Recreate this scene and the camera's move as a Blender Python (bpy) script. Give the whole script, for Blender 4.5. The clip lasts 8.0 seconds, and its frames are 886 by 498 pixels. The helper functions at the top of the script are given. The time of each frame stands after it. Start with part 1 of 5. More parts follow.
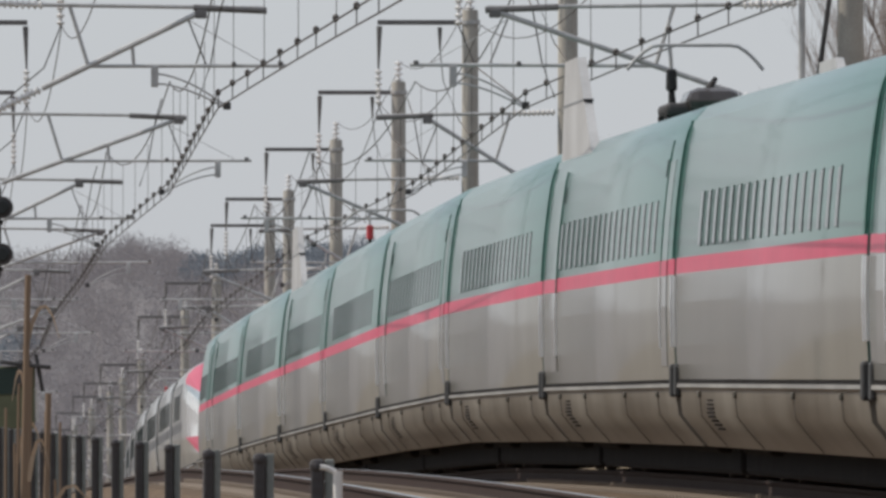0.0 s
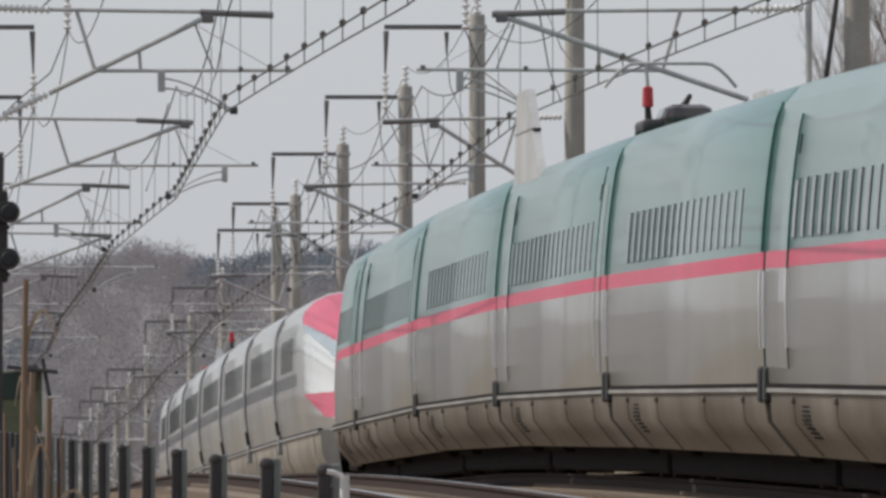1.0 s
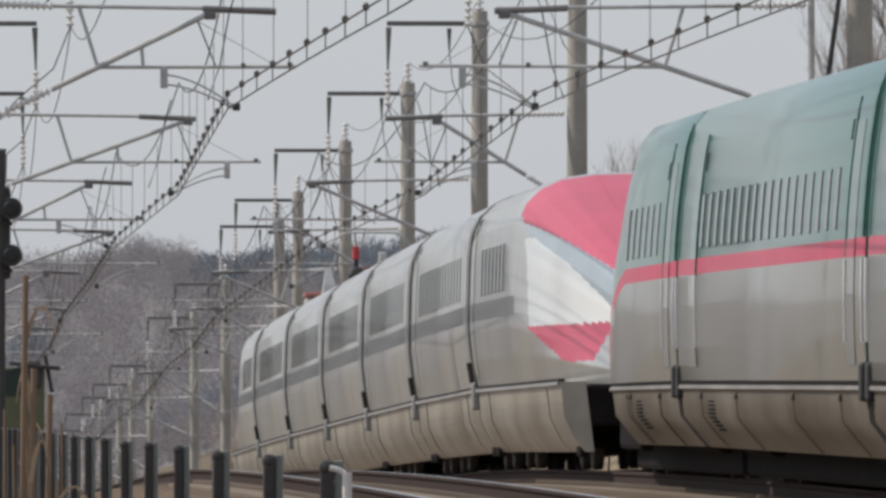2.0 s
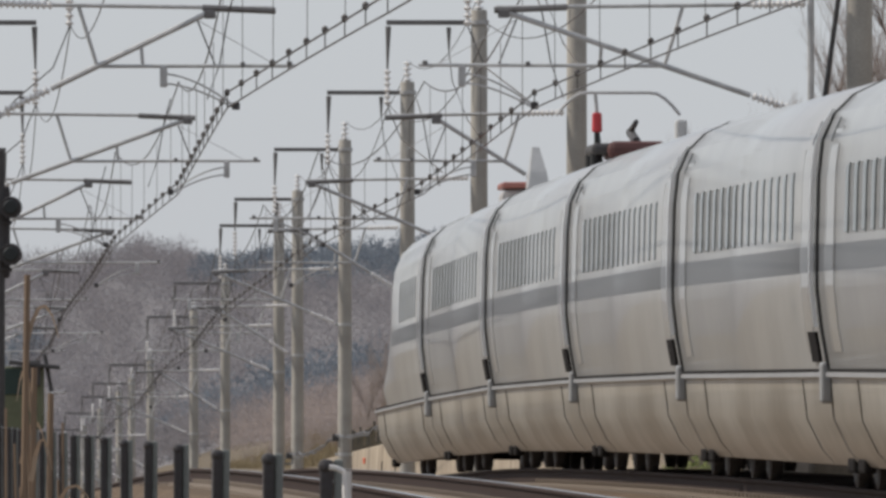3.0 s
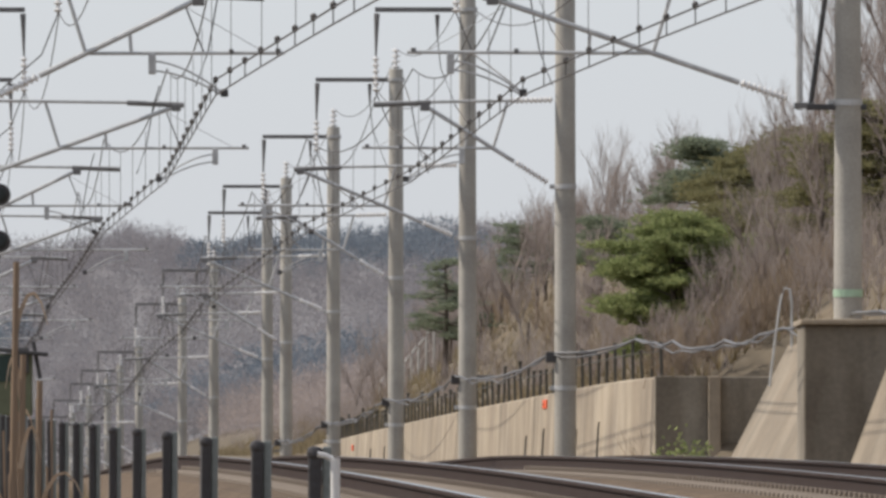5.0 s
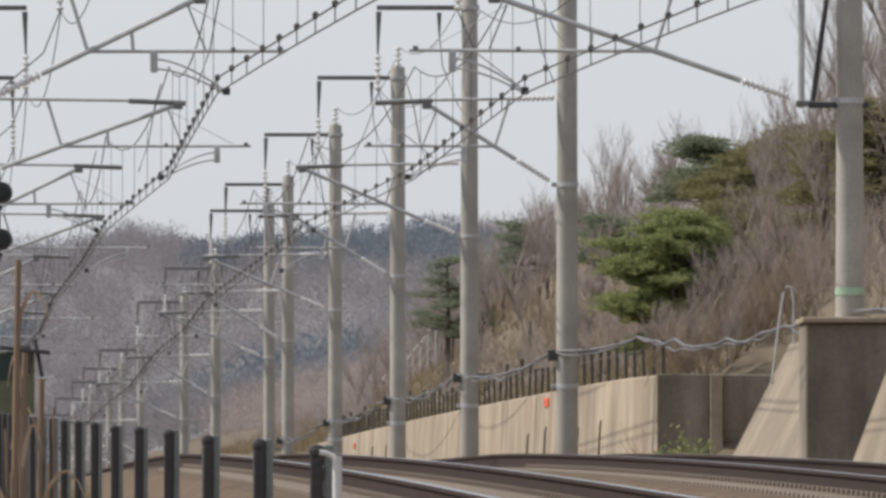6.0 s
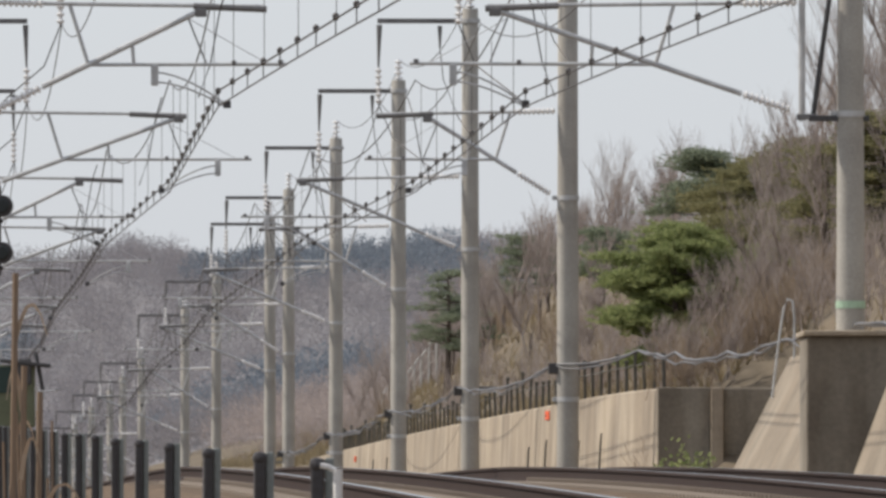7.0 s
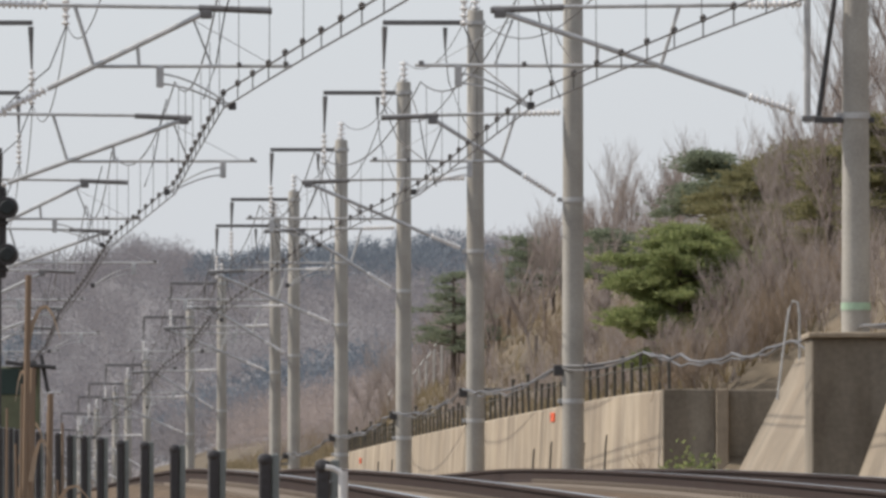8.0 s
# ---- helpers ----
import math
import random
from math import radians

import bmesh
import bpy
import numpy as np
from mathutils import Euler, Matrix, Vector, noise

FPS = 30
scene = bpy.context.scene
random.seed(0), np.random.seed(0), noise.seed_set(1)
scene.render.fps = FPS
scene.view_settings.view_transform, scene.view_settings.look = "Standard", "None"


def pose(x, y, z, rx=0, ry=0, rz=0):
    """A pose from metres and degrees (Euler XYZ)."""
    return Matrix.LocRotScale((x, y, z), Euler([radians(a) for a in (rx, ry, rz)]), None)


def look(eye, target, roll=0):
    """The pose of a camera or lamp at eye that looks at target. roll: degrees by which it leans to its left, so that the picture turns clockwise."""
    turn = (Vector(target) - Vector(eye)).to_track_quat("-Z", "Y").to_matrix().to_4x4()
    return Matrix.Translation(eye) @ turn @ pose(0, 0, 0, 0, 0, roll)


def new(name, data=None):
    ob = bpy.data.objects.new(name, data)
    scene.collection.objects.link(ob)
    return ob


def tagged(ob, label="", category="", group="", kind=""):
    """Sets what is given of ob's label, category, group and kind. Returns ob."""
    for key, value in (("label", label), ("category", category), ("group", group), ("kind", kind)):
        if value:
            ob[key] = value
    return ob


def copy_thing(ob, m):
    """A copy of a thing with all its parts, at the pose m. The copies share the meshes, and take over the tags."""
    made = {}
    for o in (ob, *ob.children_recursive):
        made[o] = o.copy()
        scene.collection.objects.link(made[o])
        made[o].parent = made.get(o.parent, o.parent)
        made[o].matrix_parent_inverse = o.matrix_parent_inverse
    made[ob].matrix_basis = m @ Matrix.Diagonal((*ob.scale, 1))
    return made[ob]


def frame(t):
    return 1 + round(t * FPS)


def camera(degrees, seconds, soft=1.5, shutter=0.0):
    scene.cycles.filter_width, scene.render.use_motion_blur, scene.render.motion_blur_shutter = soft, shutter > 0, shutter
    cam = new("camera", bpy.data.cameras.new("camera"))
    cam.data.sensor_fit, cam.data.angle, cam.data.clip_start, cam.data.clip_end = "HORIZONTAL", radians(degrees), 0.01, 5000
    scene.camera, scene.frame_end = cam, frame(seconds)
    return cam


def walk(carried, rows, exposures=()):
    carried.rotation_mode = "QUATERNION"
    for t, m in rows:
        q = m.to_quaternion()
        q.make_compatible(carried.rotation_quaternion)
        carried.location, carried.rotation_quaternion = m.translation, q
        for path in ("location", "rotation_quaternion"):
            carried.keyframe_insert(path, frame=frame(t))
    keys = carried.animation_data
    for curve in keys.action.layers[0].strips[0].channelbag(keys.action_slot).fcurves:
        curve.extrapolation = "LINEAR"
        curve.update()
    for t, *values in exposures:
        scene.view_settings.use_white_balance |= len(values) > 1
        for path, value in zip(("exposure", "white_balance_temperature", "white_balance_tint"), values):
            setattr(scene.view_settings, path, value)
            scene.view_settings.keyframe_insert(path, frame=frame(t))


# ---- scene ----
# ---- camera and its way: a long lens on a tripod beside the line ----
EYE = (0.0, 0.0, -0.04)
LENS = 27131.0                      # focal length in units of the picture's 1568 columns
cam = camera(2 * math.degrees(math.atan(784 / LENS)), 8.0, soft=3.1)


def aim(right, down):
    return look(EYE, (-right / LENS * 1000, 1000, EYE[2] + (390.8 + down) / LENS * 1000))


SWAY = [(0.0, 0.0, 2.6), (0.5, 7.6, 4.6), (1.0, 12.0, 10.8), (1.5, 15.0, 6.3), (2.0, 16.5, 4.5), (2.5, 16.5, 3.4),
        (3.0, 15.8, 2.8), (3.5, 6.0, -3.0), (4.0, 0.2, -11.2), (4.5, -4.6, -14.4), (5.0, -4.5, -20.0), (5.5, -3.0, -24.0),
        (6.0, -1.2, -23.4), (6.5, 3.0, -12.6), (7.0, 0.0, 0.0), (7.5, 10.6, 10.7), (8.0, 9.3, 3.1)]
walk(cam, [(t, aim(dx, dy)) for t, dx, dy in SWAY],
     exposures=[(0.0, -0.14), (3.4, -0.14), (4.4, 0.06), (5.4, 0.13), (8.0, 0.14)])

# ---- light ----
SUN_UP, SUN_TURN = radians(46), radians(-78)       # the sun stands to the left, a little beyond the scene
world = bpy.data.worlds.new("sky")
scene.world = world
world.use_nodes = True
wn = world.node_tree
sky = wn.nodes.new("ShaderNodeTexSky")
sky.sky_type, sky.sun_disc, sky.sun_elevation, sky.sun_rotation = "NISHITA", False, SUN_UP, SUN_TURN
sky.air_density, sky.dust_density, sky.ozone_density = 1.0, 1.2, 1.2
haze = wn.nodes.new("ShaderNodeMixRGB")            # thin even spring haze over the whole sky
haze.inputs["Fac"].default_value, haze.inputs["Color2"].default_value = 0.75, (5.3, 5.6, 6.2, 1)
wn.links.new(sky.outputs[0], haze.inputs["Color1"])
wn.links.new(haze.outputs[0], wn.nodes["Background"].inputs[0])
wn.nodes["Background"].inputs[1].default_value = 0.12
sun_lamp = bpy.data.lights.new("sun", "SUN")
sun_lamp.energy, sun_lamp.angle, sun_lamp.color = 3.6, radians(0.6), (1.0, 0.93, 0.83)
toward = Vector((math.sin(SUN_TURN) * math.cos(SUN_UP), math.cos(SUN_TURN) * math.cos(SUN_UP), math.sin(SUN_UP)))
sun_ob = new("sun", sun_lamp)
sun_ob.matrix_world = look(toward * 300, (0, 0, 0))


# ---- the line of the railway ----
def bend(d):
    """Where the middle of the far track lies at the depth d, to the right of the camera."""
    q = (max(40.0, min(d, 900.0)) - 200) / 100
    x = 1.617 - 4.093 * q + 0.395 * q * q - 0.030 * q ** 3
    k = (-4.093 + 0.79 * q - 0.09 * q * q) / 100
    return x + k * (d - (200 + 100 * q))


def rise(d):
    """Height of the rail tops: a gentle crest ahead of the camera."""
    if d >= 200:
        return 0.0
    if d >= 40:
        return -4.7e-5 * (200 - d) ** 2
    return -4.7e-5 * 160 ** 2 - 0.004 * (40 - d)


def at(d, off, z=0.0):
    return Vector((bend(d) + off, d, rise(d) + z))


def heading(d):
    return math.degrees(math.atan2(-(bend(d + 5) - bend(d - 5)), 10.0))


def rail_x(d):
    """The middle of the far track: past the crest it leaves the line of the poles a little."""
    u = min(max(d, 240.0), 430.0)
    lean = 0.0062 * (u - 240) ** 2 / 70 if u < 275 else 0.0062 * (u - 257.5)
    return bend(d) - lean


def rail_z(d):
    """Height of the rail tops: they fall away past the crest."""
    u = min(max(d - 196.0, 0.0), 330.0)
    return rise(d) - (0.0033 * u * u / 24 if u < 12 else 0.0033 * (u - 6.0)) - 1.75e-5 * u * u


def on_rail(d, off, z=0.0):
    return Vector((rail_x(d) + off, d, rail_z(d) + z))


def rail_heading(d):
    return math.degrees(math.atan2(-(rail_x(d + 9) - rail_x(d - 9)), 18.0))


NEAR = -4.3                          # the second track, on the camera's side


# ---- materials ----
def shade(name, color, rough=0.7, metal=0.0, vary=0.25, scale=3.0, fine=40.0, bump=0.15, second=None, coat=0.0, per_object=0.0, spec=0.5, coat_rough=0.12):
    """A surface with stains at a large scale, grain at a small one and fine relief."""
    m = bpy.data.materials.new(name)
    m.use_nodes = True
    n, l = m.node_tree.nodes, m.node_tree.links
    b = n["Principled BSDF"]
    b.inputs["Roughness"].default_value, b.inputs["Metallic"].default_value = rough, metal
    b.inputs["Coat Weight"].default_value = coat
    b.inputs["Coat Roughness"].default_value = coat_rough
    b.inputs["Specular IOR Level"].default_value = spec
    co = n.new("ShaderNodeTexCoord")
    big, small = n.new("ShaderNodeTexNoise"), n.new("ShaderNodeTexNoise")
    for tex, s, det in ((big, scale, 5.0), (small, fine, 3.0)):
        tex.inputs["Scale"].default_value, tex.inputs["Detail"].default_value = s, det
        l.new(co.outputs["Object"], tex.inputs["Vector"])
    dark = tuple(c * (1 - vary) for c in color)
    ramp = n.new("ShaderNodeValToRGB")
    ramp.color_ramp.elements[0].position, ramp.color_ramp.elements[1].position = 0.3, 0.7
    ramp.color_ramp.elements[0].color = (*(second or dark), 1)
    ramp.color_ramp.elements[1].color = (*color, 1)
    l.new(big.outputs["Fac"], ramp.inputs["Fac"])
    mix = n.new("ShaderNodeMixRGB")
    mix.blend_type = "MULTIPLY"
    mix.inputs["Fac"].default_value = 0.5
    grain = n.new("ShaderNodeValToRGB")
    grain.color_ramp.elements[0].color = (1 - vary, 1 - vary, 1 - vary, 1)
    grain.color_ramp.elements[0].position, grain.color_ramp.elements[1].position = 0.3, 0.65
    l.new(small.outputs["Fac"], grain.inputs["Fac"])
    l.new(ramp.outputs["Color"], mix.inputs["Color1"])
    l.new(grain.outputs["Color"], mix.inputs["Color2"])
    last = mix.outputs["Color"]
    if per_object:
        info = n.new("ShaderNodeObjectInfo")
        hsv = n.new("ShaderNodeHueSaturation")
        mr = n.new("ShaderNodeMapRange")
        mr.inputs["To Min"].default_value, mr.inputs["To Max"].default_value = 1 - per_object, 1 + per_object
        l.new(info.outputs["Random"], mr.inputs["Value"])
        l.new(mr.outputs["Result"], hsv.inputs["Value"])
        l.new(last, hsv.inputs["Color"])
        last = hsv.outputs["Color"]
    l.new(last, b.inputs["Base Color"])
    bp = n.new("ShaderNodeBump")
    bp.inputs["Strength"].default_value, bp.inputs["Distance"].default_value = bump, 0.02
    l.new(small.outputs["Fac"], bp.inputs["Height"])
    l.new(bp.outputs["Normal"], b.inputs["Normal"])
    return m


def streaked(m, strength=0.45):
    """Adds long vertical water stains to a surface."""
    n, l = m.node_tree.nodes, m.node_tree.links
    b = n["Principled BSDF"]
    old = b.inputs["Base Color"].links[0].from_socket
    co, mp, tex, ramp, mix = n.new("ShaderNodeTexCoord"), n.new("ShaderNodeMapping"), n.new("ShaderNodeTexNoise"), n.new("ShaderNodeValToRGB"), n.new("ShaderNodeMixRGB")
    mp.inputs["Scale"].default_value = (0.7, 0.16, 0.10)
    tex.inputs["Scale"].default_value, tex.inputs["Detail"].default_value = 3.0, 6.0
    ramp.color_ramp.elements[0].position, ramp.color_ramp.elements[1].position = 0.42, 0.62
    ramp.color_ramp.elements[0].color = (0.52, 0.47, 0.42, 1)
    mix.blend_type = "MULTIPLY"
    mix.inputs["Fac"].default_value = strength
    l.new(co.outputs["Object"], mp.inputs["Vector"])
    l.new(mp.outputs["Vector"], tex.inputs["Vector"])
    l.new(tex.outputs["Fac"], ramp.inputs["Fac"])
    l.new(old, mix.inputs["Color1"])
    l.new(ramp.outputs["Color"], mix.inputs["Color2"])
    l.new(mix.outputs["Color"], b.inputs["Base Color"])
    return m


def leaf_shade(name, a, b_, rough=0.75, glow_through=0.35):
    """Foliage or twigs whose pieces differ a little from each other and let some light through."""
    m = bpy.data.materials.new(name)
    m.use_nodes = True
    n, l = m.node_tree.nodes, m.node_tree.links
    p = n["Principled BSDF"]
    p.inputs["Roughness"].default_value = rough
    p.inputs["Specular IOR Level"].default_value = 0.15
    geo, ramp = n.new("ShaderNodeNewGeometry"), n.new("ShaderNodeValToRGB")
    ramp.color_ramp.elements[0].color, ramp.color_ramp.elements[1].color = (*a, 1), (*b_, 1)
    l.new(geo.outputs["Random Per Island"], ramp.inputs["Fac"])
    l.new(ramp.outputs["Color"], p.inputs["Base Color"])
    thin, mix = n.new("ShaderNodeBsdfTranslucent"), n.new("ShaderNodeMixShader")
    l.new(ramp.outputs["Color"], thin.inputs["Color"])
    mix.inputs["Fac"].default_value = glow_through
    l.new(p.outputs[0], mix.inputs[1])
    l.new(thin.outputs[0], mix.inputs[2])
    l.new(mix.outputs[0], n["Material Output"].inputs["Surface"])
    return m


CONCRETE_POLE = shade("spun_concrete", (0.50, 0.475, 0.425), 0.85, vary=0.3, scale=1.2, fine=30, second=(0.37, 0.35, 0.315))
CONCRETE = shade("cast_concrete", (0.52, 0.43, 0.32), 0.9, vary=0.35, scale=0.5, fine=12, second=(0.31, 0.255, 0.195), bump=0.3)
# stained concrete; shade on faces turned from the sun is added to its tone
CONCRETE_SHADED = shade("shaded_weathered_concrete", (0.36, 0.315, 0.25), 0.9, vary=0.35, scale=0.9, fine=14, second=(0.22, 0.19, 0.15), bump=0.3)
CONCRETE_SLOPE = shade("sloped_concrete", (0.36, 0.295, 0.22), 0.9, vary=0.35, scale=0.6, fine=10, second=(0.24, 0.20, 0.15), bump=0.3)
STEEL = shade("galvanised_steel", (0.60, 0.595, 0.585), 0.5, 0.15, vary=0.3, scale=4, fine=40)
STEEL_MID = shade("weathered_brown_steel", (0.22, 0.21, 0.205), 0.6, 0.2, vary=0.3, scale=4, fine=40)
CABLE_GREY = shade("grey_cable_sheath", (0.17, 0.165, 0.17), 0.5, vary=0.3, scale=3, fine=30)
STEEL_DARK = shade("dark_painted_steel", (0.09, 0.085, 0.085), 0.6, 0.3, vary=0.3, scale=4, fine=40)
WIRE = shade("copper_wire", (0.10, 0.09, 0.085), 0.5, 0.5, vary=0.2, scale=1, fine=20)
PORCELAIN = shade("white_porcelain", (0.78, 0.76, 0.74), 0.2, vary=0.08, scale=5, fine=30, coat=0.6, bump=0.02)
RAIL_SIDE = shade("rusty_rail_steel", (0.055, 0.038, 0.034), 0.8, 0.1, vary=0.3, scale=1.5, fine=25, second=(0.06, 0.045, 0.04), spec=0.08)
RAIL_TOP = shade("polished_rail_steel", (0.55, 0.54, 0.53), 0.25, 0.9, vary=0.15, scale=3, fine=20, bump=0.03)
BALLAST = shade("track_ballast", (0.19, 0.14, 0.10), 0.95, vary=0.5, scale=2.5, fine=18, second=(0.10, 0.075, 0.056), bump=0.9, spec=0.08)
SLAB = shade("track_slab_concrete", (0.30, 0.25, 0.20), 0.9, vary=0.3, scale=0.8, fine=10, second=(0.22, 0.18, 0.15), bump=0.3, spec=0.08)
GRASS_GROUND = shade("dry_grass_ground", (0.20, 0.16, 0.115), 0.95, vary=0.45, scale=0.25, fine=4.0, second=(0.13, 0.11, 0.085), bump=0.8, spec=0.08)
POST = shade("black_plastic_post", (0.045, 0.038, 0.038), 0.5, vary=0.3, scale=8, fine=60)
POST_SIDE = shade("grey_green_post", (0.25, 0.265, 0.25), 0.65, vary=0.25, scale=8, fine=60)
WHITE_PIPE = shade("white_plastic_pipe", (0.72, 0.69, 0.66), 0.45, vary=0.12, scale=6, fine=40)
FENCE = shade("old_fence_steel", (0.13, 0.12, 0.10), 0.8, 0.2, vary=0.3, scale=3, fine=25)
PALE_FENCE = shade("pale_fence_steel", (0.50, 0.48, 0.45), 0.6, 0.1, vary=0.2, scale=3, fine=25)
GREEN_PAINT = shade("gloss_green_paint", (0.062, 0.166, 0.141), 0.3, vary=0.10, scale=0.6, fine=6, coat=0.55, bump=0.0, coat_rough=0.08)
GREEN_DEEP = shade("dark_green_jamb", (0.008, 0.12, 0.085), 0.45, vary=0.2, scale=1, fine=10, bump=0.03)
PINK_PAINT = shade("pink_stripe_paint", (0.56, 0.065, 0.13), 0.5, vary=0.12, scale=0.6, fine=6, coat=0.12, bump=0.0, coat_rough=0.06)
WHITE_PAINT = shade("dusty_white_paint", (0.222, 0.21, 0.182), 0.3, vary=0.12, scale=0.5, fine=5, second=(0.185, 0.174, 0.149), coat=0.6, bump=0.0, coat_rough=0.07)
SKIRT_PAINT = shade("grimy_skirt_paint", (0.29, 0.265, 0.225), 0.35, vary=0.35, scale=0.5, fine=3, second=(0.15, 0.125, 0.095), bump=0.05)
SKIRT_SILVER = shade("dusty_silver_skirt_paint", (0.56, 0.53, 0.47), 0.32, 0.0, vary=0.3, scale=0.6, fine=3, second=(0.40, 0.365, 0.31), coat=0.4, bump=0.02)
SILVER_PAINT = shade("silver_grey_paint", (0.405, 0.401, 0.39), 0.33, 0.0, vary=0.14, scale=0.5, fine=5, second=(0.31, 0.308, 0.302), coat=0.55, bump=0.0, coat_rough=0.07)
BAND_PAINT = shade("grey_band_paint", (0.06, 0.061, 0.064), 0.35, vary=0.12, scale=0.6, fine=6, coat=0.3, bump=0.015)
GLASS = shade("dark_window_glass", (0.075, 0.098, 0.095), 0.08, vary=0.2, scale=1, fine=8, bump=0.0)
# white of the nose lamp cover, also of the painted highlight strips
LAMP_AND_GLINT = shade("white_lamp_cover_and_glint", (0.85, 0.85, 0.83), 0.12, vary=0.04, scale=1, fine=8, bump=0.0, coat=0.8)
GREY_PAINT = shade("blue_grey_paint", (0.34, 0.40, 0.44), 0.35, vary=0.1, scale=1, fine=8, bump=0.02)
RUBBER = shade("black_rubber", (0.03, 0.03, 0.03), 0.7, vary=0.3, scale=3, fine=20)
UNDER = shade("underframe_grime", (0.022, 0.019, 0.018), 0.85, vary=0.4, scale=2, fine=15, spec=0.08)
SHIELD = shade("pale_grey_shield", (0.48, 0.485, 0.49), 0.5, vary=0.2, scale=0.8, fine=8, second=(0.37, 0.37, 0.37))
RED_COVER = shade("red_insulator_cover", (0.65, 0.06, 0.07), 0.45, vary=0.15, scale=4, fine=20)
BARK = shade("pine_bark", (0.13, 0.10, 0.08), 0.95, vary=0.4, scale=3, fine=20, bump=0.8)
NEEDLES = leaf_shade("pine_needles", (0.175, 0.215, 0.085), (0.35, 0.375, 0.17), glow_through=0.55)
NEEDLES_OLIVE = leaf_shade("olive_pine_needles", (0.17, 0.165, 0.08), (0.31, 0.285, 0.15), glow_through=0.5)
NEEDLES_DARK = leaf_shade("dark_pine_needles", (0.18, 0.21, 0.15), (0.29, 0.32, 0.22), glow_through=0.55)
TWIGS = leaf_shade("bare_twigs", (0.28, 0.235, 0.215), (0.46, 0.395, 0.355))
TWIGS_WARM = leaf_shade("warm_brush", (0.24, 0.18, 0.13), (0.38, 0.30, 0.22))
STRAW = leaf_shade("dry_grass_blades", (0.21, 0.165, 0.10), (0.34, 0.275, 0.17))
REED = leaf_shade("dry_reed", (0.27, 0.19, 0.135), (0.43, 0.33, 0.24))
# woods and slope past 1300 m: distance haze is put into the base colours
FAR_TWIGS_HAZED = leaf_shade("hazed_bare_woods", (0.26, 0.243, 0.252), (0.28, 0.262, 0.27), glow_through=0.5)
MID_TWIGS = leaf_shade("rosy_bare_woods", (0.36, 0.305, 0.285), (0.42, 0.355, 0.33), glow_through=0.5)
FAR_PINES_HAZED = leaf_shade("hazed_evergreens", (0.18, 0.205, 0.235), (0.21, 0.235, 0.265), glow_through=0.5)
FAR_GROUND_HAZED = shade("hazed_wooded_slope", (0.20, 0.187, 0.19), 0.95, vary=0.12, scale=0.02, fine=0.25, second=(0.165, 0.16, 0.165), bump=0.1)
ORANGE = shade("orange_marker_paint", (0.85, 0.12, 0.03), 0.6, vary=0.15, scale=6, fine=30)
OLIVE = shade("olive_cabinet_paint", (0.15, 0.16, 0.09), 0.6, vary=0.25, scale=5, fine=30)

for surface, amount in ((SKIRT_SILVER, 0.45), (CONCRETE, 0.45), (CONCRETE_SHADED, 0.6), (CONCRETE_SLOPE, 0.4), (CONCRETE_POLE, 0.3), (SKIRT_PAINT, 0.6)):
    streaked(surface, amount)


# ---- small builders ----
def part(name, bm, material, parent=None, label=""):
    """Links a bmesh as one mesh object, under a thing or a part."""
    me = bpy.data.meshes.new(name)
    bm.to_mesh(me)
    bm.free()
    for m in (material if isinstance(material, (list, tuple)) else [material]):
        me.materials.append(m)
    ob = new(name, me)
    if parent is not None:
        ob.parent = parent
    return tagged(ob, label=label)


def again(name, ob, m, parent):
    """One more piece on the same mesh."""
    o = new(name, ob.data)
    o.parent = parent
    o.matrix_basis = m
    return o


def smooth(ob, angle=35):
    for p in ob.data.polygons:
        p.use_smooth = True
    ob.data.set_sharp_from_angle(angle=radians(angle))
    return ob


def add_box(bm, x0, x1, y0, y1, z0, z1, bevel=0.0, m=None):
    r = bmesh.ops.create_cube(bm, size=1.0)
    mat = Matrix.Translation(((x0 + x1) / 2, (y0 + y1) / 2, (z0 + z1) / 2)) @ Matrix.Diagonal((x1 - x0, y1 - y0, z1 - z0, 1))
    bmesh.ops.transform(bm, matrix=(m @ mat) if m else mat, verts=r["verts"])
    if bevel:
        es = {e for v in r["verts"] for e in v.link_edges}
        bmesh.ops.bevel(bm, geom=list(es), offset=bevel, segments=2, affect="EDGES", profile=0.5)
    return bm


def box(*a, **k):
    return add_box(bmesh.new(), *a, **k)


def add_tube(bm, pts, r, sides=8, cap=True):
    """A round bar through the points; r is a radius or one for each point."""
    pts = [Vector(p) for p in pts]
    rs = r if isinstance(r, (list, tuple)) else [r] * len(pts)
    rings = []
    for i, p in enumerate(pts):
        t = (pts[min(i + 1, len(pts) - 1)] - pts[max(i - 1, 0)]).normalized()
        u = t.cross(Vector((0, 0, 1)) if abs(t.z) < 0.9 else Vector((1, 0, 0))).normalized()
        w = t.cross(u)
        rings.append([bm.verts.new(p + (u * math.cos(a) + w * math.sin(a)) * rs[i]) for a in (2 * math.pi * k / sides for k in range(sides))])
    for a, b in zip(rings, rings[1:]):
        for k in range(sides):
            bm.faces.new((a[k], a[(k + 1) % sides], b[(k + 1) % sides], b[k]))
    if cap:
        bm.faces.new(rings[0][::-1])
        bm.faces.new(rings[-1])
    return bm


def tube(pts, r, sides=8):
    return add_tube(bmesh.new(), pts, r, sides)


